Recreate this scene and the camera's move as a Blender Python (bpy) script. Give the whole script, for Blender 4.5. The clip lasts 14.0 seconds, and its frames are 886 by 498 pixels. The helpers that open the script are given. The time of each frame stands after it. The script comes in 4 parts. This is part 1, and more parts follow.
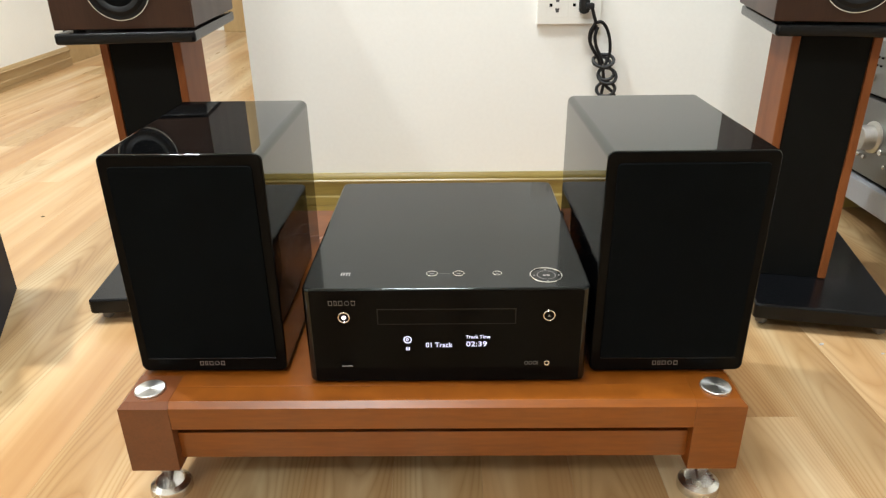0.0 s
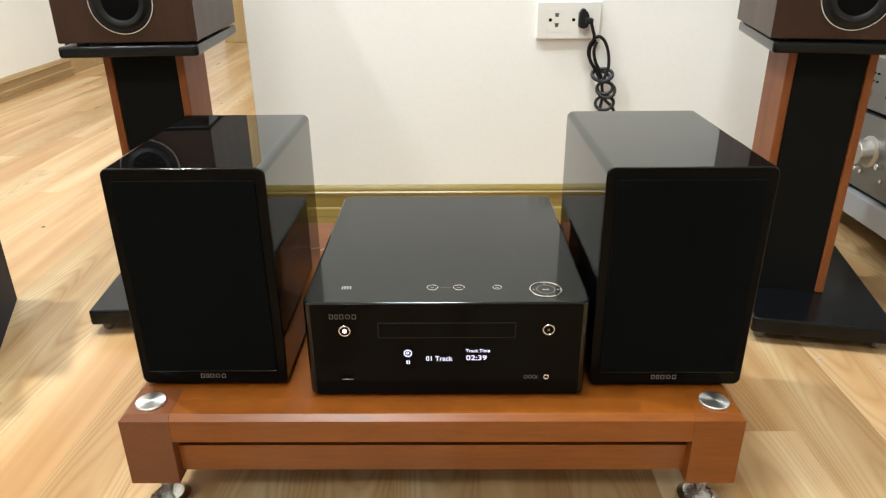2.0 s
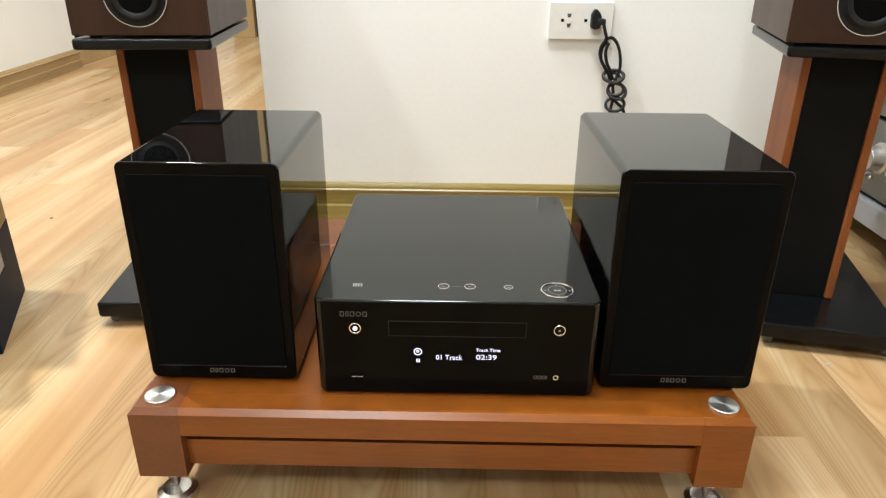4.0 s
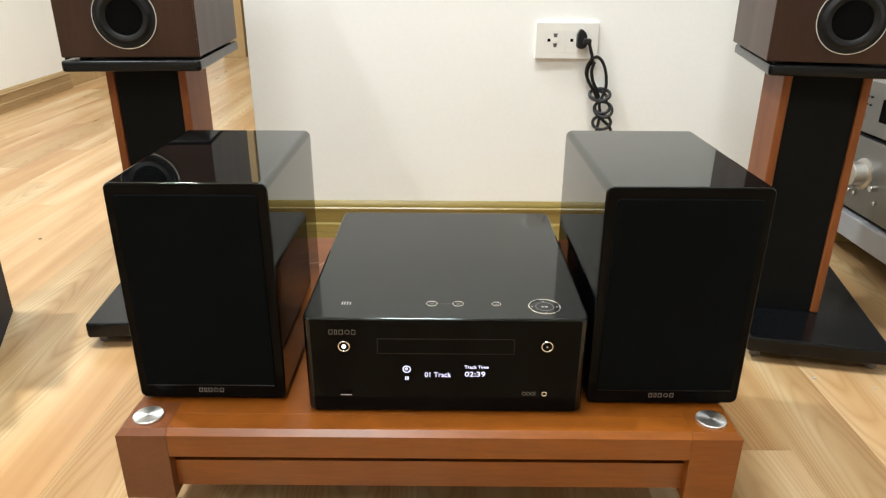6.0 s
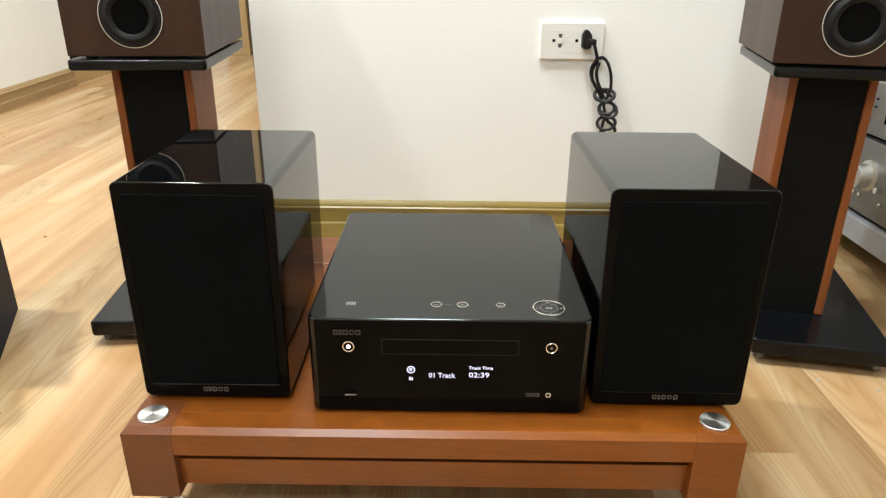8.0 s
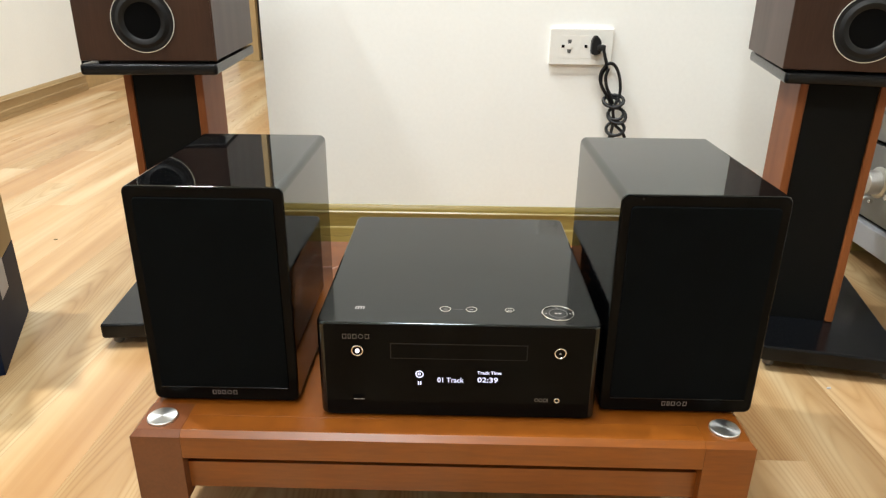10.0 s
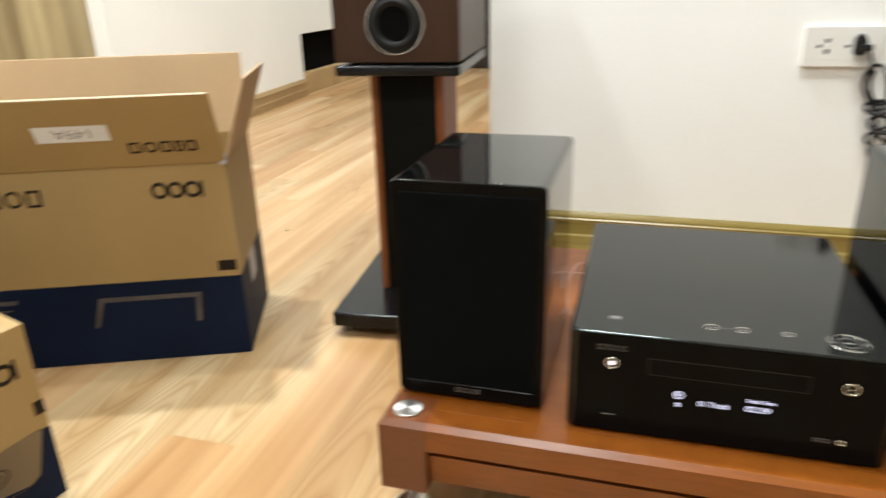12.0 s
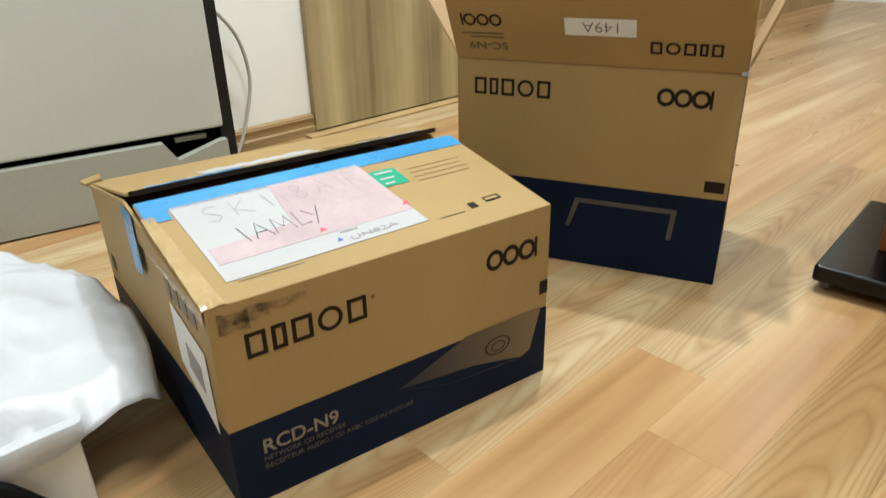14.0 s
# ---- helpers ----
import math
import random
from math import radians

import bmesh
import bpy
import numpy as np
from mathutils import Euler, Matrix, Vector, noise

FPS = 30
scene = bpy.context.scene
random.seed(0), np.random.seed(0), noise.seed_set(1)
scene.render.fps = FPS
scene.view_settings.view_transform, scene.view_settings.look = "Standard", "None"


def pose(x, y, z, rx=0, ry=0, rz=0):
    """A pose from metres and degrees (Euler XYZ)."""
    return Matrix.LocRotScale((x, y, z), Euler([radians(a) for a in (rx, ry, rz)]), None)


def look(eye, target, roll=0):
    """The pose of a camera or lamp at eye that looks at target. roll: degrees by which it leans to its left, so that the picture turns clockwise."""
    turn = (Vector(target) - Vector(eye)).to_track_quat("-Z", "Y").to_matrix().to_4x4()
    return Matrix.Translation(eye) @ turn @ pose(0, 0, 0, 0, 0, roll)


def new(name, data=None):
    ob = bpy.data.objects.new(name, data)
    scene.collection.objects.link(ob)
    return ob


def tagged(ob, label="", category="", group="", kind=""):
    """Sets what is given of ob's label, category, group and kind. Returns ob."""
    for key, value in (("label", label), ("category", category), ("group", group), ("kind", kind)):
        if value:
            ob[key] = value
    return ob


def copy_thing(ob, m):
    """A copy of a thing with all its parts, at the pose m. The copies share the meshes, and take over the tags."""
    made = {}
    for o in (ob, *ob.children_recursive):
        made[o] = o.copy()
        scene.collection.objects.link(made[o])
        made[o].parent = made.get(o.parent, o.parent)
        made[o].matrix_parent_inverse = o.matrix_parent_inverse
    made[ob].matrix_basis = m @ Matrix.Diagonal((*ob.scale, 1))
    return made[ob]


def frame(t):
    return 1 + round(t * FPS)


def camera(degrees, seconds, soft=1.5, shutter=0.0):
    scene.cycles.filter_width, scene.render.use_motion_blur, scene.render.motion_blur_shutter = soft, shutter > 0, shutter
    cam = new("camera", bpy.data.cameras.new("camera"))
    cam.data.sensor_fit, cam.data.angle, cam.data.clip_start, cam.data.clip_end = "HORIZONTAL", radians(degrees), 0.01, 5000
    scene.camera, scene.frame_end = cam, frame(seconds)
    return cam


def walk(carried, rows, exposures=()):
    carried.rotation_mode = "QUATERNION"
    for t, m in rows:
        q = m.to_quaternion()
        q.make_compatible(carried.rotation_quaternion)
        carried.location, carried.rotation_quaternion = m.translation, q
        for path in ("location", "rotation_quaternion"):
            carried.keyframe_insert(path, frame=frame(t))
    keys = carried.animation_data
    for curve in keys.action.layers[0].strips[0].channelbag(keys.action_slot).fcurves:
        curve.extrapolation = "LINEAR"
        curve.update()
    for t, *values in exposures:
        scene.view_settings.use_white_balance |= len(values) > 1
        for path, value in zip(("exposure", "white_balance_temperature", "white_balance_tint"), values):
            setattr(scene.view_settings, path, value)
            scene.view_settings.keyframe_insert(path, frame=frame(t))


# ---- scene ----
cam = camera(65.4, 14.0, 1.3, 0.5)
PATH = [
    (0, (0.006, -0.582, 0.535), (-0.02, 1.237, -0.295), -0.8),
    (0.5, (0.004, -0.583, 0.538), (-0.019, 1.24, -0.283), -0.6),
    (1, (0.004, -0.585, 0.54), (-0.014, 1.243, -0.271), -0.5),
    (1.5, (0.003, -0.585, 0.541), (-0.02, 1.244, -0.267), -0.5),
    (2, (0.004, -0.585, 0.541), (-0.017, 1.246, -0.263), -0.5),
    (2.5, (-0.001, -0.585, 0.54), (-0.027, 1.243, -0.271), -0.2),
    (3, (-0.005, -0.583, 0.539), (-0.04, 1.24, -0.284), 0.5),
    (5.5, (-0.003, -0.588, 0.544), (-0.019, 1.26, -0.223), 0.2),
    (6, (-0.001, -0.589, 0.543), (-0.007, 1.261, -0.218), 0.3),
    (6.5, (0.002, -0.588, 0.542), (-0.004, 1.257, -0.23), 0.2),
    (7, (0.0, -0.59, 0.544), (-0.008, 1.256, -0.225), 0.2),
    (7.5, (-0.002, -0.59, 0.545), (-0.009, 1.259, -0.219), 0.5),
    (8, (-0.003, -0.589, 0.545), (-0.017, 1.26, -0.219), 0.5),
    (10.5, (-0.006, -0.59, 0.545), (-0.042, 1.264, -0.204), 0.6),
    (11, (-0.011, -0.585, 0.543), (-0.054, 1.267, -0.209), 0.8),
    (11.5, (-0.036, -0.591, 0.545), (-0.221, 1.264, -0.181), 0.4),
    (12, (-0.088, -0.579, 0.531), (-0.616, 1.21, -0.192), -1.5),
    (12.5, (-0.156, -0.563, 0.505), (-0.998, 1.063, -0.3), -1.0),
    (13, (-0.215, -0.59, 0.496), (-1.306, 0.864, -0.337), -2.1),
    (13.5, (-0.269, -0.633, 0.477), (-1.569, 0.569, -0.455), -1.2),
    (14, (-0.268, -0.635, 0.49), (-1.591, 0.59, -0.378), -1.4),
]
walk(cam, [(t, look(eye, target, roll)) for t, eye, target, roll in PATH], exposures=[(0, -0.05, 6400, 8), (11.2, -0.05, 6400, 8), (12.0, -0.07, 6400, 8), (12.5, -0.07, 6400, 8), (13.0, -0.15, 5250, 4), (13.5, -0.46, 5450, 2), (14.0, -0.58, 6400, 4)])

# ---- light ----
world = bpy.data.worlds.new("world")
scene.world = world
world.use_nodes = True
world.node_tree.nodes["Background"].inputs[0].default_value = (1.0, 0.95, 0.88, 1)
world.node_tree.nodes["Background"].inputs[1].default_value = 0.05


def downlight(name, x, y, watts, size, z=2.58, colour=(0.96, 0.985, 1.0)):
    data = bpy.data.lights.new(name, "AREA")
    data.shape, data.size, data.energy, data.color = "DISK", size, watts, colour
    ob = new(name, data)
    ob.matrix_world = pose(x, y, z)
    return ob


downlight("ceiling_lamp", -0.50, -1.95, 45, 0.60)
downlight("ceiling_lamp", -0.12, 0.10, 47, 0.40)
downlight("ceiling_lamp", -1.15, -0.02, 22, 0.10)
downlight("ceiling_lamp", -1.08, 0.53, 58, 0.10)
downlight("ceiling_lamp", -1.0, 3.0, 38, 0.2)


# ---- materials ----
def material(name, base, rough=0.5, metal=0.0, **sockets):
    m = bpy.data.materials.new(name)
    m.use_nodes = True
    b = m.node_tree.nodes["Principled BSDF"]
    b.inputs["Base Color"].default_value = (*base, 1)
    b.inputs["Roughness"].default_value = rough
    b.inputs["Metallic"].default_value = metal
    for key, value in sockets.items():
        b.inputs[key.replace("_", " ")].default_value = value
    return m


def nodes_of(m):
    t = m.node_tree
    return t, t.nodes["Principled BSDF"], t.nodes.new, t.links.new


def mottle(m, amount=0.12, scale=9.0, fine=160.0, bump=0.05, rough=0.08, stretch=(1, 1, 1), distance=0.002):
    """Two scales of variation in colour, gloss and relief."""
    t, b, n, link = nodes_of(m)
    base = tuple(b.inputs["Base Color"].default_value)[:3]
    r0 = b.inputs["Roughness"].default_value
    co, mp = n("ShaderNodeTexCoord"), n("ShaderNodeMapping")
    mp.inputs["Scale"].default_value = stretch
    link(co.outputs["Object"], mp.inputs[0])
    big, small = n("ShaderNodeTexNoise"), n("ShaderNodeTexNoise")
    for tex, s, d in ((big, scale, 4), (small, fine, 3)):
        tex.inputs["Scale"].default_value, tex.inputs["Detail"].default_value = s, d
        link(mp.outputs[0], tex.inputs["Vector"])
    add = n("ShaderNodeMath")
    add.operation = "MULTIPLY_ADD"
    link(small.outputs[0], add.inputs[0])
    add.inputs[1].default_value = 0.4
    link(big.outputs[0], add.inputs[2])
    ramp = n("ShaderNodeValToRGB")
    e = ramp.color_ramp.elements
    e[0].position, e[1].position = 0.45, 0.95
    e[0].color = (*[c * (1 - amount) for c in base], 1)
    e[1].color = (*[min(1, c * (1 + amount)) for c in base], 1)
    link(add.outputs[0], ramp.inputs[0])
    link(ramp.outputs[0], b.inputs["Base Color"])
    rr = n("ShaderNodeMapRange")
    rr.inputs[3].default_value, rr.inputs[4].default_value = max(0.02, r0 - rough), min(1, r0 + rough)
    link(big.outputs[0], rr.inputs[0])
    link(rr.outputs[0], b.inputs["Roughness"])
    if bump:
        bp = n("ShaderNodeBump")
        bp.inputs["Strength"].default_value, bp.inputs["Distance"].default_value = bump, distance
        link(add.outputs[0], bp.inputs["Height"])
        link(bp.outputs[0], b.inputs["Normal"])
    return m


def timber(name, dark, light, rough=0.35, along=(12, 0.9, 12), rings=6.0, warp=3.0, fine=90.0, bump=0.03, vary=0.0, seed=0.0):
    """Long-grained wood: warped growth bands, fine pores, one tone a piece."""
    m = material(name, light, rough)
    t, b, n, link = nodes_of(m)
    co, mp, info = n("ShaderNodeTexCoord"), n("ShaderNodeMapping"), n("ShaderNodeObjectInfo")
    mp.inputs["Scale"].default_value = along
    shift = n("ShaderNodeVectorMath")
    shift.operation = "MULTIPLY_ADD"
    link(info.outputs["Random"], shift.inputs[0])
    shift.inputs[1].default_value = (37.0, 23.0, 11.0)
    shift.inputs[2].default_value = (seed, seed * 1.7, 0)
    plus = n("ShaderNodeVectorMath")
    link(co.outputs["Object"], plus.inputs[0])
    link(shift.outputs[0], plus.inputs[1])
    link(plus.outputs[0], mp.inputs[0])
    bend, band, pore, tone = (n("ShaderNodeTexNoise") for _ in range(4))
    bend.inputs["Scale"].default_value, bend.inputs["Detail"].default_value = 0.5, 2
    link(mp.outputs[0], bend.inputs["Vector"])
    mix = n("ShaderNodeVectorMath")
    mix.operation = "MULTIPLY_ADD"
    link(bend.outputs["Color"], mix.inputs[0])
    mix.inputs[1].default_value = (warp, 0.3, warp)
    link(mp.outputs[0], mix.inputs[2])
    band.inputs["Scale"].default_value, band.inputs["Detail"].default_value, band.inputs["Roughness"].default_value = rings * 0.16, 5, 0.6
    link(mix.outputs[0], band.inputs["Vector"])
    fm = n("ShaderNodeMapping")
    fm.inputs["Scale"].default_value = (8, 0.6, 8)
    link(mp.outputs[0], fm.inputs[0])
    pore.inputs["Scale"].default_value, pore.inputs["Detail"].default_value = fine * 0.05, 3
    link(fm.outputs[0], pore.inputs["Vector"])
    add = n("ShaderNodeMath")
    add.operation = "MULTIPLY_ADD"
    link(pore.outputs[0], add.inputs[0])
    add.inputs[1].default_value = 0.35
    link(band.outputs[0], add.inputs[2])
    own = n("ShaderNodeMath")
    own.operation = "MULTIPLY_ADD"
    link(info.outputs["Random"], own.inputs[0])
    own.inputs[1].default_value = vary
    link(add.outputs[0], own.inputs[2])
    ramp = n("ShaderNodeValToRGB")
    e = ramp.color_ramp.elements
    e[0].position, e[1].position = 0.45 + vary * 0.3, 0.95 + vary * 0.4
    e[0].color, e[1].color = (*dark, 1), (*light, 1)
    link(own.outputs[0], ramp.inputs[0])
    link(ramp.outputs[0], b.inputs["Base Color"])
    rr = n("ShaderNodeMapRange")
    rr.inputs[3].default_value, rr.inputs[4].default_value = rough + 0.08, max(0.05, rough - 0.06)
    link(band.outputs[0], rr.inputs[0])
    link(rr.outputs[0], b.inputs["Roughness"])
    bp = n("ShaderNodeBump")
    bp.inputs["Strength"].default_value, bp.inputs["Distance"].default_value = bump, 0.001
    link(add.outputs[0], bp.inputs["Height"])
    link(bp.outputs[0], b.inputs["Normal"])
    return m


def laminate(name):
    """Printed wood, one tone a stave: nested cathedral rings on some, soft straight bands on the rest."""
    m = material(name, (0.5, 0.35, 0.2), 0.26)
    t, b, n, link = nodes_of(m)
    co, info, own = n("ShaderNodeTexCoord"), n("ShaderNodeObjectInfo"), n("ShaderNodeTexWhiteNoise")
    own.noise_dimensions = "1D"
    link(info.outputs["Random"], own.inputs["W"])
    dice, axis = n("ShaderNodeSeparateColor"), n("ShaderNodeSeparateXYZ")
    link(own.outputs["Color"], dice.inputs[0])
    link(co.outputs["Object"], axis.inputs[0])
    shift = n("ShaderNodeVectorMath")
    shift.operation = "MULTIPLY_ADD"
    link(info.outputs["Random"], shift.inputs[0])
    shift.inputs[1].default_value = (31.0, 57.0, 13.0)
    link(co.outputs["Object"], shift.inputs[2])

    def grain(stretch, detail, rough=0.5):
        mp, tex = n("ShaderNodeMapping"), n("ShaderNodeTexNoise")
        mp.inputs["Scale"].default_value = stretch
        link(shift.outputs[0], mp.inputs[0])
        link(mp.outputs[0], tex.inputs["Vector"])
        tex.inputs["Scale"].default_value, tex.inputs["Detail"].default_value, tex.inputs["Roughness"].default_value = 1.0, detail, rough
        return tex.outputs[0]

    def calc(op, a, c=0.0, d=0.0):
        x = n("ShaderNodeMath")
        x.operation = op
        for k, v in enumerate((a, c, d)):
            if isinstance(v, float):
                x.inputs[k].default_value = v
            else:
                link(v, x.inputs[k])
        return x.outputs[0]

    def ramped(fac, *stops):
        r = n("ShaderNodeValToRGB")
        e = r.color_ramp.elements
        while len(e) < len(stops):
            e.new(0.5)
        for k, (pos, col) in enumerate(stops):
            e[k].position, e[k].color = pos, (*col, 1)
        link(fac, r.inputs[0])
        return r.outputs[0]

    def blend(kind, fac, a, c):
        x = n("ShaderNodeMix")
        x.data_type, x.blend_type = "RGBA", kind
        if isinstance(fac, float):
            x.inputs[0].default_value = fac
        else:
            link(fac, x.inputs[0])
        link(a, x.inputs[6])
        link(c, x.inputs[7])
        return x.outputs[2]

    # one tone a stave with broad soft drifts in it
    drift = calc("MULTIPLY_ADD", info.outputs["Random"], 0.22, calc("MULTIPLY_ADD", grain((16, 1.1, 1), 2, 0.45), 1.1, -0.16))
    tone = ramped(drift, (0.26, FLOOR_DARK), (0.50, FLOOR_MID), (0.74, FLOOR_PALE))
    hue = ramped(dice.outputs[2], (0.15, (1.015, 0.975, 0.925)), (0.55, (0.985, 1, 1)), (0.9, (0.95, 1.02, 1.05)))
    tone = blend("MULTIPLY", 1.0, tone, hue)
    # nested parabolas that point up or down the stave
    off = calc("MULTIPLY_ADD", dice.outputs[0], 0.05, calc("ADD", axis.outputs[0], -0.025))
    way = calc("MULTIPLY_ADD", calc("ROUND", dice.outputs[1]), 26.0, -13.0)
    bow = calc("MULTIPLY", calc("MULTIPLY", off, off), 2300.0)
    sway = calc("MULTIPLY_ADD", grain((11, 2.6, 1), 2), 4.6, calc("MULTIPLY", grain((45, 6.0, 1), 2), 0.35))
    field = calc("ADD", calc("MULTIPLY_ADD", axis.outputs[1], way, bow), sway)
    saw = calc("FRACT", field)
    rings = ramped(saw, (0.0, (0.80, 0.71, 0.60)), (0.14, (0.92, 0.88, 0.82)), (0.42, (1.05, 1.05, 1.05)), (0.78, (1.0, 0.98, 0.95)), (1.0, (0.86, 0.79, 0.69)))
    mask = ramped(calc("MULTIPLY_ADD", dice.outputs[2], 0.55, grain((5.0, 1.3, 1), 2)), (0.62, (0.06, 0.06, 0.06)), (0.88, (0.95, 0.95, 0.95)))
    band = ramped(grain((52, 0.9, 1), 2), (0.34, (0.80, 0.71, 0.60)), (0.54, (1, 1, 1)), (0.72, (1.06, 1.07, 1.08)))
    fine = ramped(grain((190, 4.0, 1), 3), (0.32, (0.84, 0.77, 0.68)), (0.56, (1, 1, 1)))
    colour = blend("MULTIPLY", 0.22, blend("MULTIPLY", 0.48, blend("MULTIPLY", mask, tone, rings), band), fine)
    link(colour, b.inputs["Base Color"])
    rr = n("ShaderNodeMapRange")
    rr.inputs[3].default_value, rr.inputs[4].default_value = 0.36, 0.24
    link(grain((30, 3, 1), 3), rr.inputs[0])
    link(rr.outputs[0], b.inputs["Roughness"])
    bp = n("ShaderNodeBump")
    bp.inputs["Strength"].default_value, bp.inputs["Distance"].default_value = 0.03, 0.0006
    link(grain((90, 3, 1), 3), bp.inputs["Height"])
    link(bp.outputs[0], b.inputs["Normal"])
    return m


FLOOR_DARK, FLOOR_MID, FLOOR_PALE = (0.338, 0.189, 0.081), (0.424, 0.269, 0.131), (0.528, 0.392, 0.234)
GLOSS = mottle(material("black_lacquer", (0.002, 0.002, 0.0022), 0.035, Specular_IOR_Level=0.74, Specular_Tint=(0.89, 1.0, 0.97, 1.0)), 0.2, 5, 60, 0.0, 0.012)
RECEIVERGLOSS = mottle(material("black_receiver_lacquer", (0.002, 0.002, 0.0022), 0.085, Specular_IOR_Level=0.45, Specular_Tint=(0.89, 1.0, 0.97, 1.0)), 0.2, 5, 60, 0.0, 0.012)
# low-specular lacquer copy: puts a dark reflection into the front faces
DIMFRONT = mottle(material("dimmed_front_lacquer", (0.0038, 0.0036, 0.0033), 0.07, Specular_IOR_Level=0.05), 0.2, 5, 60, 0.0, 0.02)
SATIN = mottle(material("black_satin", (0.0030, 0.0033, 0.0040), 0.2, Specular_IOR_Level=0.25), 0.2, 8, 90, 0.0, 0.04)
GRILLE = mottle(material("grille_cloth", (0.0022, 0.003, 0.0034), 0.9, Specular_IOR_Level=0.06), 0.3, 40, 1500, 0.1, 0.05)
RUBBER = mottle(material("black_rubber", (0.007, 0.007, 0.0075), 0.5, Specular_IOR_Level=0.35), 0.3, 20, 300, 0.15)
COREBLACK = mottle(material("dull_black_paint", (0.0030, 0.0034, 0.0031), 0.7, Specular_IOR_Level=0.12), 0.3, 12, 160, 0.03)
PORTBLACK = mottle(material("black_port_plastic", (0.0055, 0.0055, 0.006), 0.45, Specular_IOR_Level=0.25), 0.3, 30, 200, 0.0)
SLOTGREY = material("slot_grey", (0.09, 0.088, 0.085), 0.8)
# near-black: paints the shade in gaps and holes, also colours dark parts
SHADEBLACK = material("black_for_shade_and_parts", (0.003, 0.003, 0.003), 0.9, Specular_IOR_Level=0.04)
SILVERPRINT = material("silver_print", (0.36, 0.35, 0.34), 0.35, 0.6)
GREYPRINT = material("grey_print", (0.13, 0.125, 0.12), 0.4, 0.3)
CHROME = material("chrome", (0.78, 0.77, 0.74), 0.12, 1.0)
BRUSHED = mottle(material("brushed_steel", (0.66, 0.65, 0.62), 0.42, 1.0, Anisotropic=0.7), 0.1, 60, 400, 0.02, 0.08)
SATINSTEEL = mottle(material("satin_steel", (0.70, 0.69, 0.66), 0.26, 1.0), 0.08, 60, 400, 0.02, 0.06)
RACKGREY = mottle(material("pale_grey_metal_paint", (0.36, 0.37, 0.39), 0.4), 0.06, 12, 200, 0.02)
SILVER = mottle(material("silver_fascia", (0.255, 0.252, 0.247), 0.38, 0.75), 0.06, 20, 600, 0.02, 0.05, (0.1, 0.1, 1))
PAINT = mottle(material("white_wall_paint", (0.866, 0.868, 0.832), 0.6), 0.035, 2.2, 130, 0.08, 0.06)
CEIL = mottle(material("ceiling_paint", (0.80, 0.81, 0.78), 0.8), 0.03, 2, 90, 0.05)
SKIRT = timber("olive_skirting", (0.198, 0.1426, 0.0308), (0.36, 0.2806, 0.0825), 0.3, (0.9, 12, 12), 5, 1.5)
SKIRT_W = timber("tan_skirting", (0.2805, 0.176, 0.075), (0.425, 0.3036, 0.15), 0.35, (12, 0.9, 12), 5, 1.5)
LAMINATE = laminate("laminate_floor")
FARWOOD = timber("laminate_far_off", FLOOR_DARK, FLOOR_PALE, 0.3, (12, 0.9, 12), 5, 2.0)
BEECH = timber("orange_wood", (0.104, 0.0262, 0.0026), (0.256, 0.0740, 0.0068), 0.31, (0.9, 9, 9), 5, 2.0, 100, 0.03)
REDPOST = timber("red_wood", (0.085, 0.024, 0.007), (0.155, 0.050, 0.016), 0.3, (9, 0.9, 9), 5, 2.0, 100, 0.03, 0, 3.0)
UPRIGHT = timber("stained_cherry", (0.1403, 0.0395, 0.010), (0.2500, 0.0820, 0.022), 0.46, (10, 10, 0.8), 5, 2.0, 100, 0.02)
WALNUT = timber("walnut_veneer", (0.0225, 0.0092, 0.0050), (0.0510, 0.0222, 0.0118), 0.36, (10, 10, 0.8), 6, 2.0, 110, 0.02)
UPRIGHT.node_tree.nodes["Principled BSDF"].inputs["Specular IOR Level"].default_value = 0.22
WALNUT.node_tree.nodes["Principled BSDF"].inputs["Specular IOR Level"].default_value = 0.25
PANELWOOD = timber("streaked_panel", (0.125, 0.083, 0.034), (0.54, 0.435, 0.235), 0.45, (11, 11, 0.38), 5.5, 1.6, 22, 0.03)
UNSEENDOOR = timber("unseen_door_wood", (0.010, 0.0065, 0.0045), (0.022, 0.0140, 0.0095), 0.5, (10, 10, 0.8), 5, 2.0)
DOORWOOD = timber("door_frame_wood", (0.36, 0.235, 0.10), (0.53, 0.38, 0.19), 0.4, (10, 10, 0.8), 5, 2.0)
CARD = mottle(material("cardboard", (0.308, 0.203, 0.076), 0.62), 0.08, 7, 260, 0.12, 0.08, (1, 1, 0.25), 0.0006)
CARD_IN = mottle(material("cardboard_inside", (0.42, 0.288, 0.158), 0.75), 0.08, 6, 220, 0.12, 0.06, (1, 1, 0.25), 0.0006)
CARDEDGE = mottle(material("cardboard_cut_edge", (0.50, 0.40, 0.27), 0.8), 0.25, 200, 700, 0.2)
NAVY = mottle(material("navy_print", (0.0045, 0.0098, 0.0272), 0.55, Specular_IOR_Level=0.1), 0.25, 8, 200, 0.08, 0.08)
INK = mottle(material("dark_print", (0.0105, 0.0068, 0.0045), 0.55, Specular_IOR_Level=0.2), 0.4, 90, 500, 0.0)
PALEPRINT = mottle(material("pale_print_on_navy", (0.20, 0.17, 0.125), 0.5), 0.25, 60, 400, 0.0)
DULLPRINT = mottle(material("dull_print_on_navy", (0.075, 0.065, 0.060), 0.5), 0.3, 60, 400, 0.0)
PICPRINT = mottle(material("brown_picture_print", (0.120, 0.086, 0.044), 0.45), 0.45, 12, 60, 0.0)
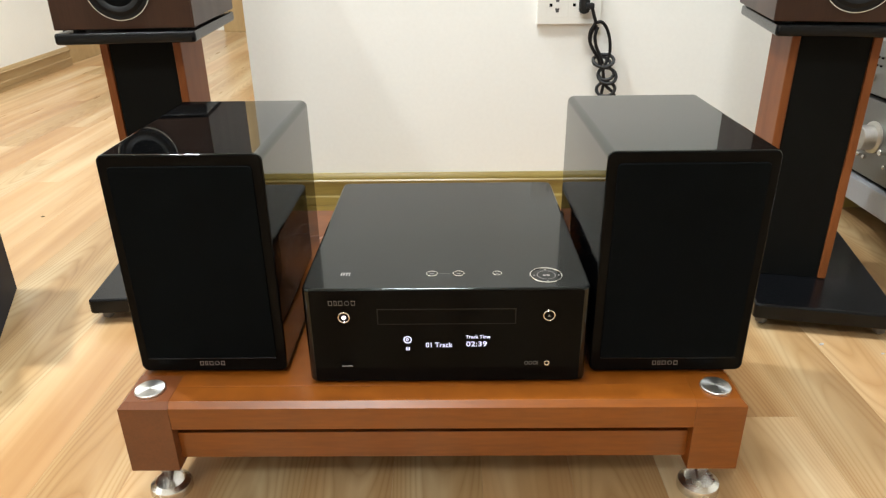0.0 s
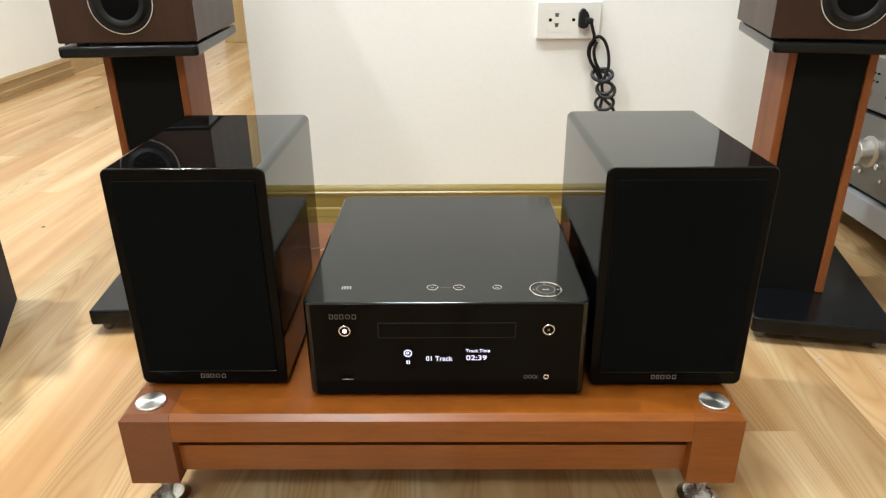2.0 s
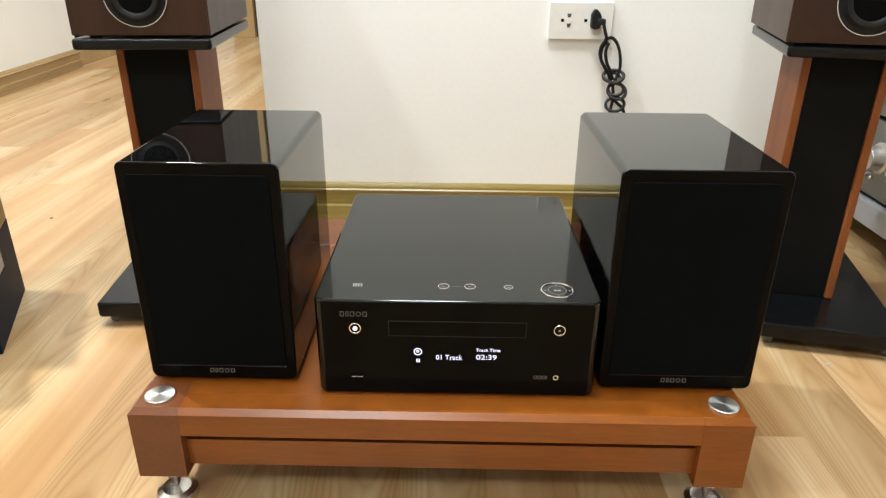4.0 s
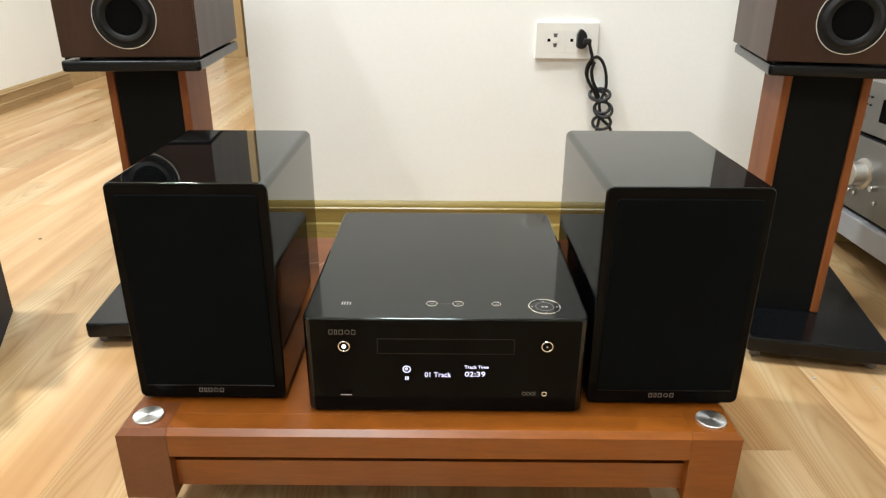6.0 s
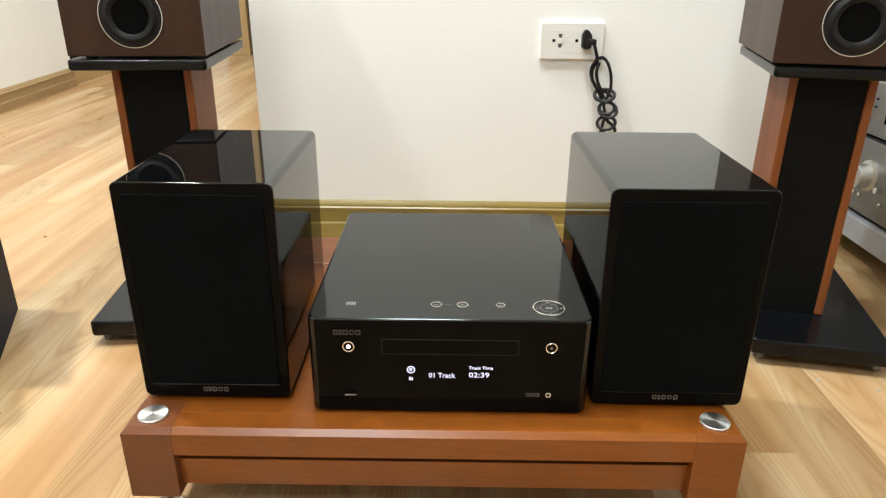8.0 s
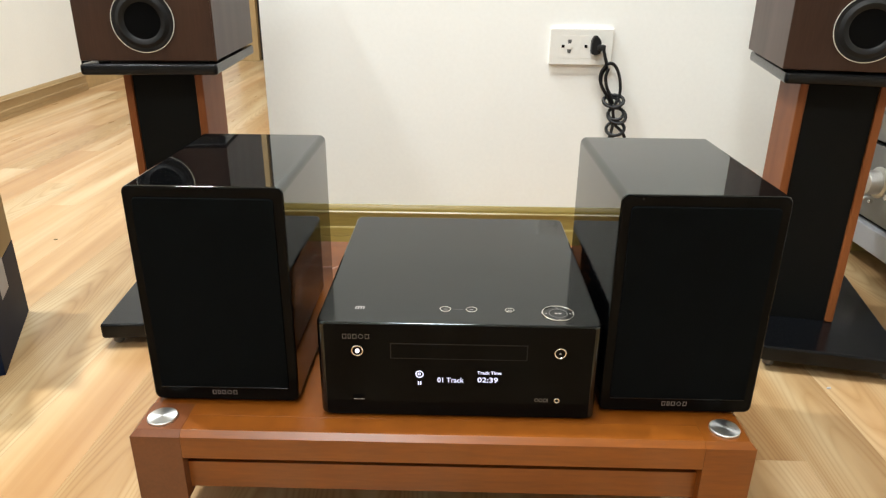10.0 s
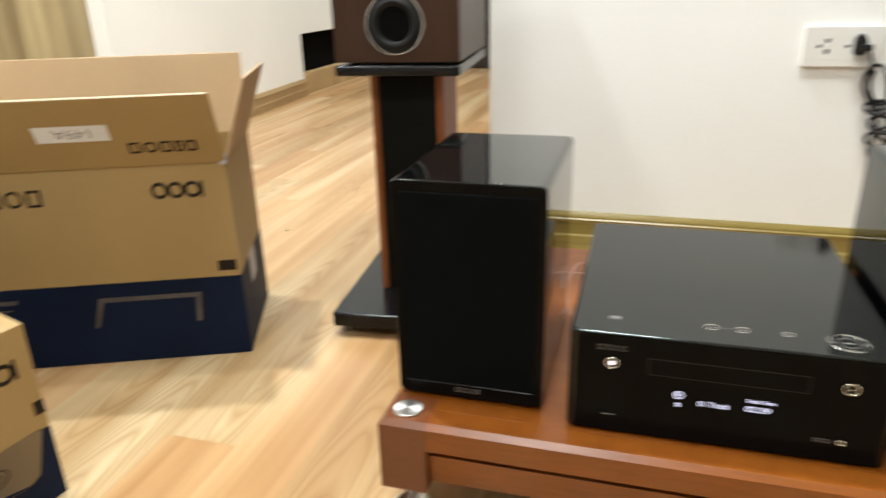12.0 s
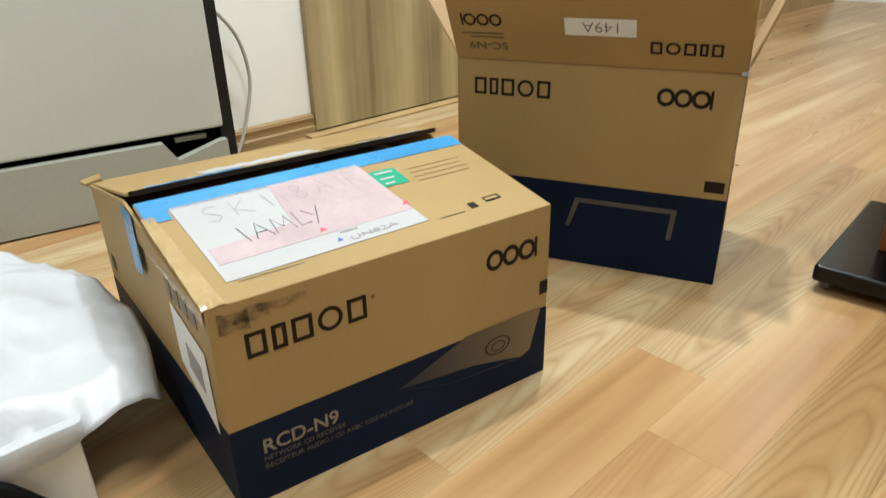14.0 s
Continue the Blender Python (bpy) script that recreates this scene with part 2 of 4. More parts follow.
SMUDGE = mottle(material("dark_smudge", (0.19, 0.121, 0.047), 0.6), 0.6, 70, 300, 0.0)
PHOTO = material("photo_print", (0.12, 0.086, 0.044), 0.45)
_t, _b, _n, _link = nodes_of(PHOTO)
_co, _ax, _ramp = _n("ShaderNodeTexCoord"), _n("ShaderNodeSeparateXYZ"), _n("ShaderNodeValToRGB")
_ramp.color_ramp.elements[0].position, _ramp.color_ramp.elements[0].color = 0.19, (0.0045, 0.0098, 0.0272, 1)
_ramp.color_ramp.elements[1].position, _ramp.color_ramp.elements[1].color = 0.35, (0.150, 0.108, 0.056, 1)
_link(_co.outputs["Object"], _ax.inputs[0])
_link(_ax.outputs[0], _ramp.inputs[0])
_link(_ramp.outputs[0], _b.inputs["Base Color"])
BLUETAPE = mottle(material("blue_tape", (0.035, 0.235, 0.52), 0.28), 0.12, 15, 150, 0.1)
CLEARTAPE = mottle(material("glossy_clear_tape", (0.37, 0.255, 0.115), 0.14), 0.1, 30, 90, 0.6, 0.05, (1, 1, 1), 0.003)
PAPER = mottle(material("white_label_paper", (0.395, 0.395, 0.41), 0.55), 0.04, 20, 200, 0.1)
# lighter copy of the label paper, offsets the weak light on those labels
LIFTEDPAPER = mottle(material("lightened_label_paper", (0.66, 0.66, 0.655), 0.55), 0.05, 20, 200, 0.1)
PINK = mottle(material("pink_label_paper", (0.415, 0.318, 0.338), 0.55), 0.12, 14, 120, 0.1)
GREEN = material("green_sticker", (0.006, 0.29, 0.175), 0.35)
REDINK = material("red_ink", (0.62, 0.08, 0.10), 0.5)
BLUEINK = material("blue_ink", (0.05, 0.10, 0.50), 0.5)
GREYINK = mottle(material("grey_ink", (0.27, 0.26, 0.26), 0.5), 0.3, 300, 900, 0.0)
PENCIL = material("pencil_grey", (0.25, 0.235, 0.25), 0.5)
PENINK = material("pen_ink", (0.028, 0.032, 0.05), 0.5)
OLDSCREEN = material("display_light", (0, 0, 0), 0.5, Emission_Color=(0.80, 0.78, 1.0, 1), Emission_Strength=1.6)
LED = material("power_light", (0, 0, 0), 0.5, Emission_Color=(1.0, 0.88, 0.92, 1), Emission_Strength=2.2)
PLASTIC = mottle(material("white_plastic", (0.78, 0.77, 0.72), 0.35), 0.03, 8, 200, 0.02)
APPLIANCE = mottle(material("grey_white_enamel", (0.50, 0.515, 0.475), 0.34), 0.05, 3, 120, 0.03)
PLINTHGREY = mottle(material("grey_green_plastic", (0.34, 0.35, 0.305), 0.42), 0.08, 6, 140, 0.03)
BAG = mottle(material("white_bag_film", (0.49, 0.505, 0.54), 0.38), 0.04, 9, 120, 0.25, 0.1, (1, 1, 1), 0.004)
CARTON = mottle(material("white_carton", (0.66, 0.64, 0.60), 0.55), 0.05, 9, 200, 0.06)
WIRE = material("pale_wire", (0.40, 0.24, 0.19), 0.4)
GREYWIRE = material("grey_wire", (0.42, 0.41, 0.36), 0.45)


# ---- mesh helpers ----
def box(x0, x1, y0, y1, z0, z1, bevel=0.0, seg=2, upright=0.0, upseg=4):
    """A box; upright rounds its four vertical edges, bevel then all the rest."""
    bm = bmesh.new()
    bmesh.ops.create_cube(bm, size=1, matrix=Matrix.Translation(((x0 + x1) / 2, (y0 + y1) / 2, (z0 + z1) / 2)) @ Matrix.Diagonal((x1 - x0, y1 - y0, z1 - z0, 1)))
    if upright:
        vertical = [e for e in bm.edges if abs(e.verts[0].co.z - e.verts[1].co.z) > 1e-6]
        bmesh.ops.bevel(bm, geom=vertical, offset=upright, segments=upseg, affect="EDGES", profile=0.5)
    if bevel:
        sharp = [e for e in bm.edges if len(e.link_faces) == 2 and e.calc_face_angle(0) > 0.6]
        bmesh.ops.bevel(bm, geom=sharp, offset=bevel, segments=seg, affect="EDGES", profile=0.5)
    return bm


def split_front(bm, y):
    """Cut a body across at y: the piece in front of the cut and the piece behind it."""
    out = []
    for front in (True, False):
        b = bm.copy()
        cut = bmesh.ops.bisect_plane(b, geom=b.verts[:] + b.edges[:] + b.faces[:], plane_co=(0, y, 0), plane_no=(0, 1, 0), clear_outer=front, clear_inner=not front)
        bmesh.ops.holes_fill(b, edges=[e for e in b.edges if e.is_boundary])
        out.append(b)
    bm.free()
    return out


def merged(*parts):
    out = bmesh.new()
    for bm in parts:
        me = bpy.data.meshes.new("tmp")
        bm.to_mesh(me)
        bm.free()
        out.from_mesh(me)
        bpy.data.meshes.remove(me)
    return out


def moved(bm, m):
    bmesh.ops.transform(bm, matrix=m, verts=bm.verts)
    return bm


def lathe(profile, seg=40):
    """Profile of (radius, height) turned about z, closed at both ends."""
    bm = bmesh.new()
    rings = []
    for r, z in profile:
        rings.append([bm.verts.new((r * math.cos(2 * math.pi * k / seg), r * math.sin(2 * math.pi * k / seg), z)) for k in range(seg)])
    for a, b in zip(rings, rings[1:]):
        for k in range(seg):
            bm.faces.new((a[k], a[(k + 1) % seg], b[(k + 1) % seg], b[k]))
    bm.faces.new(rings[0][::-1])
    bm.faces.new(rings[-1])
    bmesh.ops.recalc_face_normals(bm, faces=bm.faces)
    return bm


def ring(r0, r1, depth, seg=40):
    """A flat ring with rounded lips, axis z, from 0 up to depth."""
    bm = bmesh.new()
    prof = [(r0, 0), (r0, depth * 0.6), (r0 + (r1 - r0) * 0.25, depth), (r1 - (r1 - r0) * 0.25, depth), (r1, depth * 0.6), (r1, 0)]
    rings = [[bm.verts.new((r * math.cos(2 * math.pi * k / seg), r * math.sin(2 * math.pi * k / seg), z)) for k in range(seg)] for r, z in prof]
    for a, b in zip(rings, rings[1:] + rings[:1]):
        for k in range(seg):
            bm.faces.new((a[k], a[(k + 1) % seg], b[(k + 1) % seg], b[k]))
    bmesh.ops.recalc_face_normals(bm, faces=bm.faces)
    return bm


def slab(points, depth):
    """A flat outline in x, y, raised from 0 to depth."""
    bm = bmesh.new()
    low = [bm.verts.new((x, y, 0)) for x, y in points]
    top = [bm.verts.new((x, y, depth)) for x, y in points]
    bm.faces.new(low[::-1])
    bm.faces.new(top)
    for k in range(len(points)):
        j = (k + 1) % len(points)
        bm.faces.new((low[k], low[j], top[j], top[k]))
    bmesh.ops.recalc_face_normals(bm, faces=bm.faces)
    return bm


def tube(points, r, seg=8, smooth=5):
    """A round cable through the points, smoothed."""
    pts = [Vector(p) for p in points]
    path = []
    for i in range(len(pts) - 1):
        a, b, c, d = pts[max(i - 1, 0)], pts[i], pts[i + 1], pts[min(i + 2, len(pts) - 1)]
        for k in range(smooth):
            s = k / smooth
            path.append(0.5 * (2 * b + (c - a) * s + (2 * a - 5 * b + 4 * c - d) * s * s + (3 * b - a - 3 * c + d) * s ** 3))
    path.append(pts[-1])
    bm = bmesh.new()
    rings, side = [], None
    for i, p in enumerate(path):
        way = (path[min(i + 1, len(path) - 1)] - path[max(i - 1, 0)]).normalized()
        side = (side or way.orthogonal()) - way * ((side or way.orthogonal()).dot(way))
        side.normalize()
        up = way.cross(side)
        rings.append([bm.verts.new(p + r * (math.cos(2 * math.pi * k / seg) * side + math.sin(2 * math.pi * k / seg) * up)) for k in range(seg)])
    for a, b in zip(rings, rings[1:]):
        for k in range(seg):
            bm.faces.new((a[k], a[(k + 1) % seg], b[(k + 1) % seg], b[k]))
    bm.faces.new(rings[0][::-1])
    bm.faces.new(rings[-1])
    bmesh.ops.recalc_face_normals(bm, faces=bm.faces)
    return bm


def mesh_of(name, bm, mat):
    me = bpy.data.meshes.new(name)
    for f in bm.faces:
        f.smooth = True
    for e in bm.edges:
        if len(e.link_faces) == 2 and e.calc_face_angle(0) > 0.62:
            e.smooth = False
    bm.to_mesh(me)
    bm.free()
    me.materials.append(mat)
    return me


def evened(ob):
    """Keeps large faces flat where small bevels round their rims."""
    m = ob.modifiers.new("even_shading", "WEIGHTED_NORMAL")
    m.mode, m.weight, m.keep_sharp = "FACE_AREA", 100, True
    return ob


def part(name, bm, mat, parent, label=""):
    ob = evened(new(name, mesh_of(name, bm, mat)))
    ob.parent = parent
    if label:
        ob["label"] = label
    return ob


def thing(name, label, category, m=None, group="", kind=""):
    ob = new(name)
    ob.empty_display_size = 0.05
    if m is not None:
        ob.matrix_basis = m
    return tagged(ob, label, category, group, kind)


def solid(name, bm, mat, label, category, m=None, group="", kind=""):
    ob = evened(new(name, mesh_of(name, bm, mat)))
    if m is not None:
        ob.matrix_basis = m
    return tagged(ob, label, category, group, kind)


def structure(name, bm, mat, label, category="wall"):
    return solid(name, bm, mat, label, category, kind="structure")


def writing(name, body, size, m, mat, parent, label="", depth=0.0002, align="LEFT", squeeze=1.0, bold=0.0):
    data = bpy.data.curves.new(name, "FONT")
    data.body, data.size, data.extrude, data.align_x, data.offset, data.resolution_u = body, size, depth, align, bold, 3
    ob = new(name, data)
    me = bpy.data.meshes.new_from_object(ob.evaluated_get(bpy.context.evaluated_depsgraph_get()))
    bpy.data.objects.remove(ob)
    bpy.data.curves.remove(data)
    me.transform(m @ Matrix.Diagonal((squeeze, 1, 1, 1)))
    me.materials.clear()
    me.materials.append(mat)
    out = new(name, me)
    out.parent = parent
    if label:
        out["label"] = label
    return out


def block_mark(widths, h, stroke, gap, depth=0.0003):
    """A logo as plain shapes in a row: open blocks ('b'), rings ('o') and bars ('i')."""
    bits, x = [], 0.0
    for kind, w in widths:
        if kind == "o":
            r = ring(h / 2 - stroke, h / 2, depth, 28)
            bits.append(moved(r, Matrix.Translation((x + w / 2, h / 2, 0)) @ Matrix.Diagonal((w / h, 1, 1, 1))))
        elif kind == "b":
            bits += [box(x, x + w, 0, stroke, 0, depth), box(x, x + w, h - stroke, h, 0, depth), box(x, x + stroke, stroke, h - stroke, 0, depth), box(x + w - stroke, x + w, stroke, h - stroke, 0, depth)]
        else:
            bits.append(box(x, x + w, 0, h, 0, depth))
        x += w + gap
    return merged(*bits)


WORDMARK = (("b", 0.75), ("b", 0.55), ("b", 0.8), ("o", 1.0), ("b", 0.8))
ROUNDMARK = (("o", 0.95), ("o", 0.95), ("o", 1.0), ("i", 0.14))


def mark(kinds, h, stroke, gap):
    return block_mark([(k, w * h) for k, w in kinds], h, stroke * h, gap * h)


FRONT = Matrix.Rotation(radians(90), 4, "X")  # lays a flat x, y outline upright, facing -y


# ---- structure ----
structure("wall_north", box(-0.388, 2.1, 0.80, 0.92, 0, 2.6), PAINT, "white painted partition wall behind the hi-fi")
structure("wall_west", box(-1.95, -1.83, -4.5, 4.07, 0, 2.6), PAINT, "white painted long side wall")
structure("wall_west_pier", slab([(-1.83, 1.27), (-1.69, 1.27), (-1.772, 2.70), (-1.83, 2.70)], 2.6), PAINT, "white painted wall section standing proud")
structure("wall_back", box(-1.83, 2.1, 3.95, 4.07, 0, 2.6), PAINT, "white painted wall at the far end")
structure("wall_east", box(2.1, 2.22, -4.5, 4.07, 0, 2.6), PAINT, "white painted side wall")
structure("wall_south", box(-1.83, 2.1, -4.62, -4.5, 0, 2.6), PAINT, "white painted wall opposite the hi-fi")
structure("wall_west_return", box(-1.83, -1.752, 0.035, 0.2975, 0, 2.6), PAINT, "white painted wall section beside the panel")
structure("ceiling", box(-1.95, 2.22, -4.62, 4.07, 2.6, 2.7), CEIL, "plain white ceiling", "ceiling")


def skirting(length, height=0.082, thick=0.014):
    """Moulded skirting along +x, back at y = 0, front towards -y."""
    prof = [(0, 0), (1, 0), (1, 0.14), (0.9, 0.17), (1, 0.2), (1, 0.36), (0.78, 0.42), (0.7, 0.44), (0.7, 0.72), (0.86, 0.76), (0.86, 0.82), (0.66, 0.85), (0.66, 0.9), (0.4, 0.97), (0.3, 1), (0, 1)]
    bm = bmesh.new()
    a = [bm.verts.new((0, -d * thick, z * height)) for d, z in prof]
    b = [bm.verts.new((length, -d * thick, z * height)) for d, z in prof]
    for k in range(len(prof)):
        j = (k + 1) % len(prof)
        bm.faces.new((a[k], a[j], b[j], b[k]))
    bm.faces.new(a)
    bm.faces.new(b[::-1])
    bmesh.ops.recalc_face_normals(bm, faces=bm.faces)
    return bm


structure("baseboard_north", moved(skirting(2.488), Matrix.Translation((-0.388, 0.80, 0))), SKIRT, "olive-gold moulded wooden skirting board", "skirting")
structure("baseboard_pier", moved(skirting(1.43, 0.085), Matrix.Translation((-1.69, 1.27, 0)) @ Matrix.Rotation(radians(93.3), 4, "Z")), SKIRT_W, "tan moulded wooden skirting board", "skirting")
structure("baseboard_west", moved(skirting(0.2625, 0.052), Matrix.Translation((-1.752, 0.035, 0)) @ Matrix.Rotation(radians(90), 4, "Z")), SKIRT_W, "tan moulded wooden skirting board", "skirting")
structure("baseboard_back", moved(skirting(2.45, 0.085), Matrix.Translation((-0.355, 3.95, 0))), SKIRT_W, "tan moulded wooden skirting board", "skirting")
structure("trim_door_jamb", box(-1.395, -1.255, 3.86, 3.95, 0, 2.1, 0.004), DOORWOOD, "pale wooden door jamb at the far wall", "door frame")
# assumed leaf, out of direct view, added to darken the speaker top's reflection
structure("door_1", box(-1.253, -0.36, 3.90, 3.948, 0.006, 2.08, 0.003), UNSEENDOOR, "assumed dark brown door beside the pale jamb, added to darken reflections", "door")
structure("trim_threshold", box(-1.735, -1.70, 0.26, 1.26, 0, 0.006, 0.002), DOORWOOD, "pale wooden threshold strip under the panel", "threshold")


def panel_door():
    d = thing("sliding_panel", "streaky brown wood-look sliding panel door", "panel door", pose(-1.83, 0.298, 0))
    part("leaf", box(0.0, 0.095, 0.0, 0.66, 0.008, 2.2, 0.002), PANELWOOD, d)
    part("leaf", box(0.0, 0.083, 0.668, 1.0, 0.008, 2.2, 0.002), PANELWOOD, d)
    part("seam_strip", box(0.0, 0.078, 0.66, 0.668, 0.008, 2.2), SHADEBLACK, d, "dark seam between the leaves")


panel_door()


def low_cabinet():
    c = thing("built_in_cabinet", "white built-in cabinet with a dark open niche above a wooden plinth", "cabinet", pose(-1.83, 2.72, 0))
    part("plinth", box(0, 0.05, 0, 1.15, 0, 0.105, 0.003), DOORWOOD, c, "tan wooden plinth")
    # black sheet paints the shade of the niche's depth
    part("niche_back", box(0, 0.004, 0, 1.15, 0.105, 0.30), SHADEBLACK, c)
    part("side_panel", box(0.004, 0.045, 0.50, 0.52, 0.105, 0.30), DOORWOOD, c)
    part("door", box(0, 0.045, 0.0, 1.15, 0.30, 2.2, 0.003), PAINT, c, "plain white door")


low_cabinet()

# ---- hi-fi platform ----
PX0, PX1, PY0, PY1, PTOP = -0.319, 0.288, -0.043, 0.475, 0.1265


def platform():
    p = thing("hifi_platform", "low orange wooden hi-fi platform on chrome spiked feet", "hi-fi platform")
    w, zl = 0.049, 0.045

    def post(x0, y0, mat):
        b = box(x0, x0 + w, y0, y0 + w, zl, PTOP)
        top = [e for e in b.edges if all(v.co.z > PTOP - 1e-5 for v in e.verts)]
        outer = [e for e in top if any(abs(e.verts[0].co[k] - lim) < 1e-5 and abs(e.verts[1].co[k] - lim) < 1e-5 for k, lim in ((0, PX0), (0, PX1), (1, PY0), (1, PY1)))]
        bmesh.ops.bevel(b, geom=outer, offset=0.0055, segments=1, affect="EDGES")
        bmesh.ops.bevel(b, geom=[e for e in b.edges if e.calc_face_angle(0) > 1.2], offset=0.0003, segments=1, affect="EDGES")
        q = part("corner_post", b, mat, p, "darker reddish corner post" if mat is REDPOST else "orange corner post")
        cx, cy = x0 + w / 2, y0 + w / 2 - 0.001
        part("cap_disc", moved(lathe([(0.0148, 0), (0.0148, 0.0022), (0.0140, 0.003), (0.001, 0.0032)], 48), Matrix.Translation((cx, cy, PTOP))), BRUSHED, q, "brushed steel disc cap")
        part("spike", moved(lathe([(0.002, 0.012), (0.006, 0.024), (0.0105, 0.034), (0.0115, 0.040), (0.0115, zl)], 32), Matrix.Translation((cx, cy, 0))), CHROME, q, "chrome spike")
        part("spike_cup", moved(lathe([(0.0215, 0), (0.0215, 0.006), (0.0205, 0.009), (0.0150, 0.0125), (0.0135, 0.0115), (0.004, 0.0105)], 40), Matrix.Translation((cx, cy, 0))), SATINSTEEL, q, "satin steel foot disc")

    for x in (PX0, PX1 - w):
        for y in (PY0, PY1 - w):
            # left pair is darker and redder than the right pair
            post(x, y, REDPOST if x < 0 else BEECH)
    xa, xb, ya, yb = PX0 + w + 0.00005, PX1 - w - 0.00005, PY0 + w + 0.00005, PY1 - w - 0.00005

    def rail(name, x0, x1, y0, y1, z0, z1, side, bevel=0.0):
        b = box(x0, x1, y0, y1, z0, z1)
        if bevel:
            k, lim = side
            es = [e for e in b.edges if all(v.co.z > z1 - 1e-5 and abs(v.co[k] - lim) < 1e-5 for v in e.verts)]
            bmesh.ops.bevel(b, geom=es, offset=bevel, segments=1, affect="EDGES")
        bmesh.ops.bevel(b, geom=[e for e in b.edges if e.calc_face_angle(0) > 0.6], offset=0.0002, segments=1, affect="EDGES")
        part(name, b, BEECH, p)

    rail("front_rail", xa, xb, PY0 + 0.0003, PY0 + 0.03, 0.0965, PTOP - 0.0001, (1, PY0 + 0.0003), 0.0055)
    rail("lower_rail", xa, xb, PY0 + 0.0105, PY0 + 0.03, 0.0535, 0.0845, (1, PY0))
    rail("front_rail", xa, xb, PY1 - 0.03, PY1 - 0.001, 0.0965, PTOP - 0.0001, (1, PY1 - 0.001), 0.0055)
    rail("lower_rail", xa, xb, PY1 - 0.03, PY1 - 0.004, 0.0565, 0.0920, (1, PY1))
    rail("side_rail", PX0 + 0.001, PX0 + 0.03, ya, yb, 0.0965, PTOP - 0.0001, (0, PX0 + 0.001), 0.0055)
    rail("side_rail", PX1 - 0.03, PX1 - 0.001, ya, yb, 0.0965, PTOP - 0.0001, (0, PX1 - 0.001), 0.0055)
    # black bar in the groove, painting its shade
    part("shadow_strip", box(xa, xb, PY0 + 0.020, PY0 + 0.028, 0.0845, 0.0965), SHADEBLACK, p, "black filler painting the shade between the rails")
    part("top_board", box(PX0 + 0.0301, PX1 - 0.0301, PY0 + 0.0301, PY1 - 0.0301, 0.108, PTOP - 0.0001, 0.0001, 1), BEECH, p)


platform()


# ---- compact receiver ----
def receiver():
    r = thing("compact_receiver", "glossy black compact CD receiver with lit display", "hi-fi receiver", Matrix.Translation((0.00005, -0.0107, PTOP + 0.0076)) @ Matrix.Scale(0.9817, 4))
    h, low = 0.1005, -0.0077
    # front slice is cut off to carry the darkened finish
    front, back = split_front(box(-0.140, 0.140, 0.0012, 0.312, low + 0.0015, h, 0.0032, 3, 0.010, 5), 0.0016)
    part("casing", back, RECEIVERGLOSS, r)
    part("front_panel", front, DIMFRONT, r, "black front face, darkened in its finish")
    for x in (-0.11, 0.11):
        for y in (0.03, 0.27):
            part("foot", moved(lathe([(0.011, 0), (0.011, 0.001), (0.010, 0.002)], 24), Matrix.Translation((x, y, low))), RUBBER, r)

    def face(name, bm, x, z, mat, label="", out=0.0):
        return part(name, moved(bm, Matrix.Translation((x, 0.0012 - out, z + 0.0035)) @ FRONT), mat, r, label)

    # disc tray with its fine dark joint
    face("tray_joint", box(-0.0675, 0.0680, -0.0085, 0.0088, 0, 0.0002), 0, 0.0665, RUBBER)
    face("disc_tray", box(-0.0665, 0.0670, -0.0076, 0.0079, 0, 0.0004, 0.0001, 1), 0, 0.0665, DIMFRONT)
    face("power_ring", ring(0.0048, 0.0060, 0.0006), -0.1, 0.066, CHROME, "thin chrome ring")
    face("power_light", lathe([(0.0022, 0), (0.0022, 0.0004), (0.0012, 0.0006)], 20), -0.1, 0.066, LED, "lit pinkish-white power light")
    face("eject_ring", ring(0.0048, 0.0059, 0.0006), 0.1, 0.067, CHROME, "thin chrome ring")
    face("eject_mark", slab([(-0.0013, -0.001), (0.0013, -0.001), (0, 0.0013)], 0.0003), 0.1, 0.067, SILVERPRINT)
    face("usb_slot", box(-0.0062, 0.0062, -0.0022, 0.0022, 0, 0.0002), -0.1, 0.0135, SHADEBLACK)
    face("usb_tongue", box(-0.0056, 0.0056, -0.0021, -0.0014, 0, 0.0005, 0.0001, 1), -0.1, 0.0118, SILVERPRINT)
    face("headphone_socket", ring(0.0017, 0.0029, 0.0008, 24), 0.1, 0.0125, CHROME, "small chrome headphone socket")
    face("logo", mark(ROUNDMARK, 0.0042, 0.17, 0.06), 0.0775, 0.0105, GREYPRINT, "small grey logo")
    face("logo", mark(WORDMARK, 0.0050, 0.10, 0.33), -0.114, 0.0795, GREYPRINT, "grey logo")

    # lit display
    face("display_window", box(-0.048, 0.050, 0.026, 0.049, 0, 0.0001), 0, 0, DIMFRONT)
    face("disc_icon", ring(0.0030, 0.0042, 0.0003, 28), -0.0385, 0.0405, OLDSCREEN)
    face("disc_icon", ring(0.0006, 0.0016, 0.0003, 16), -0.0388, 0.0408, OLDSCREEN)
    for dx in (-0.0402, -0.0380):
        face("pause_bar", box(0, 0.0013, 0, 0.0040, 0, 0.0003), dx, 0.0282, OLDSCREEN)
    at = Matrix.Translation
    writing("display_text", "01 Track", 0.0078, at((-0.0208, 0.0009, 0.0353)) @ FRONT, OLDSCREEN, r, "", 0.0001, "LEFT", 0.93, 0.00008)
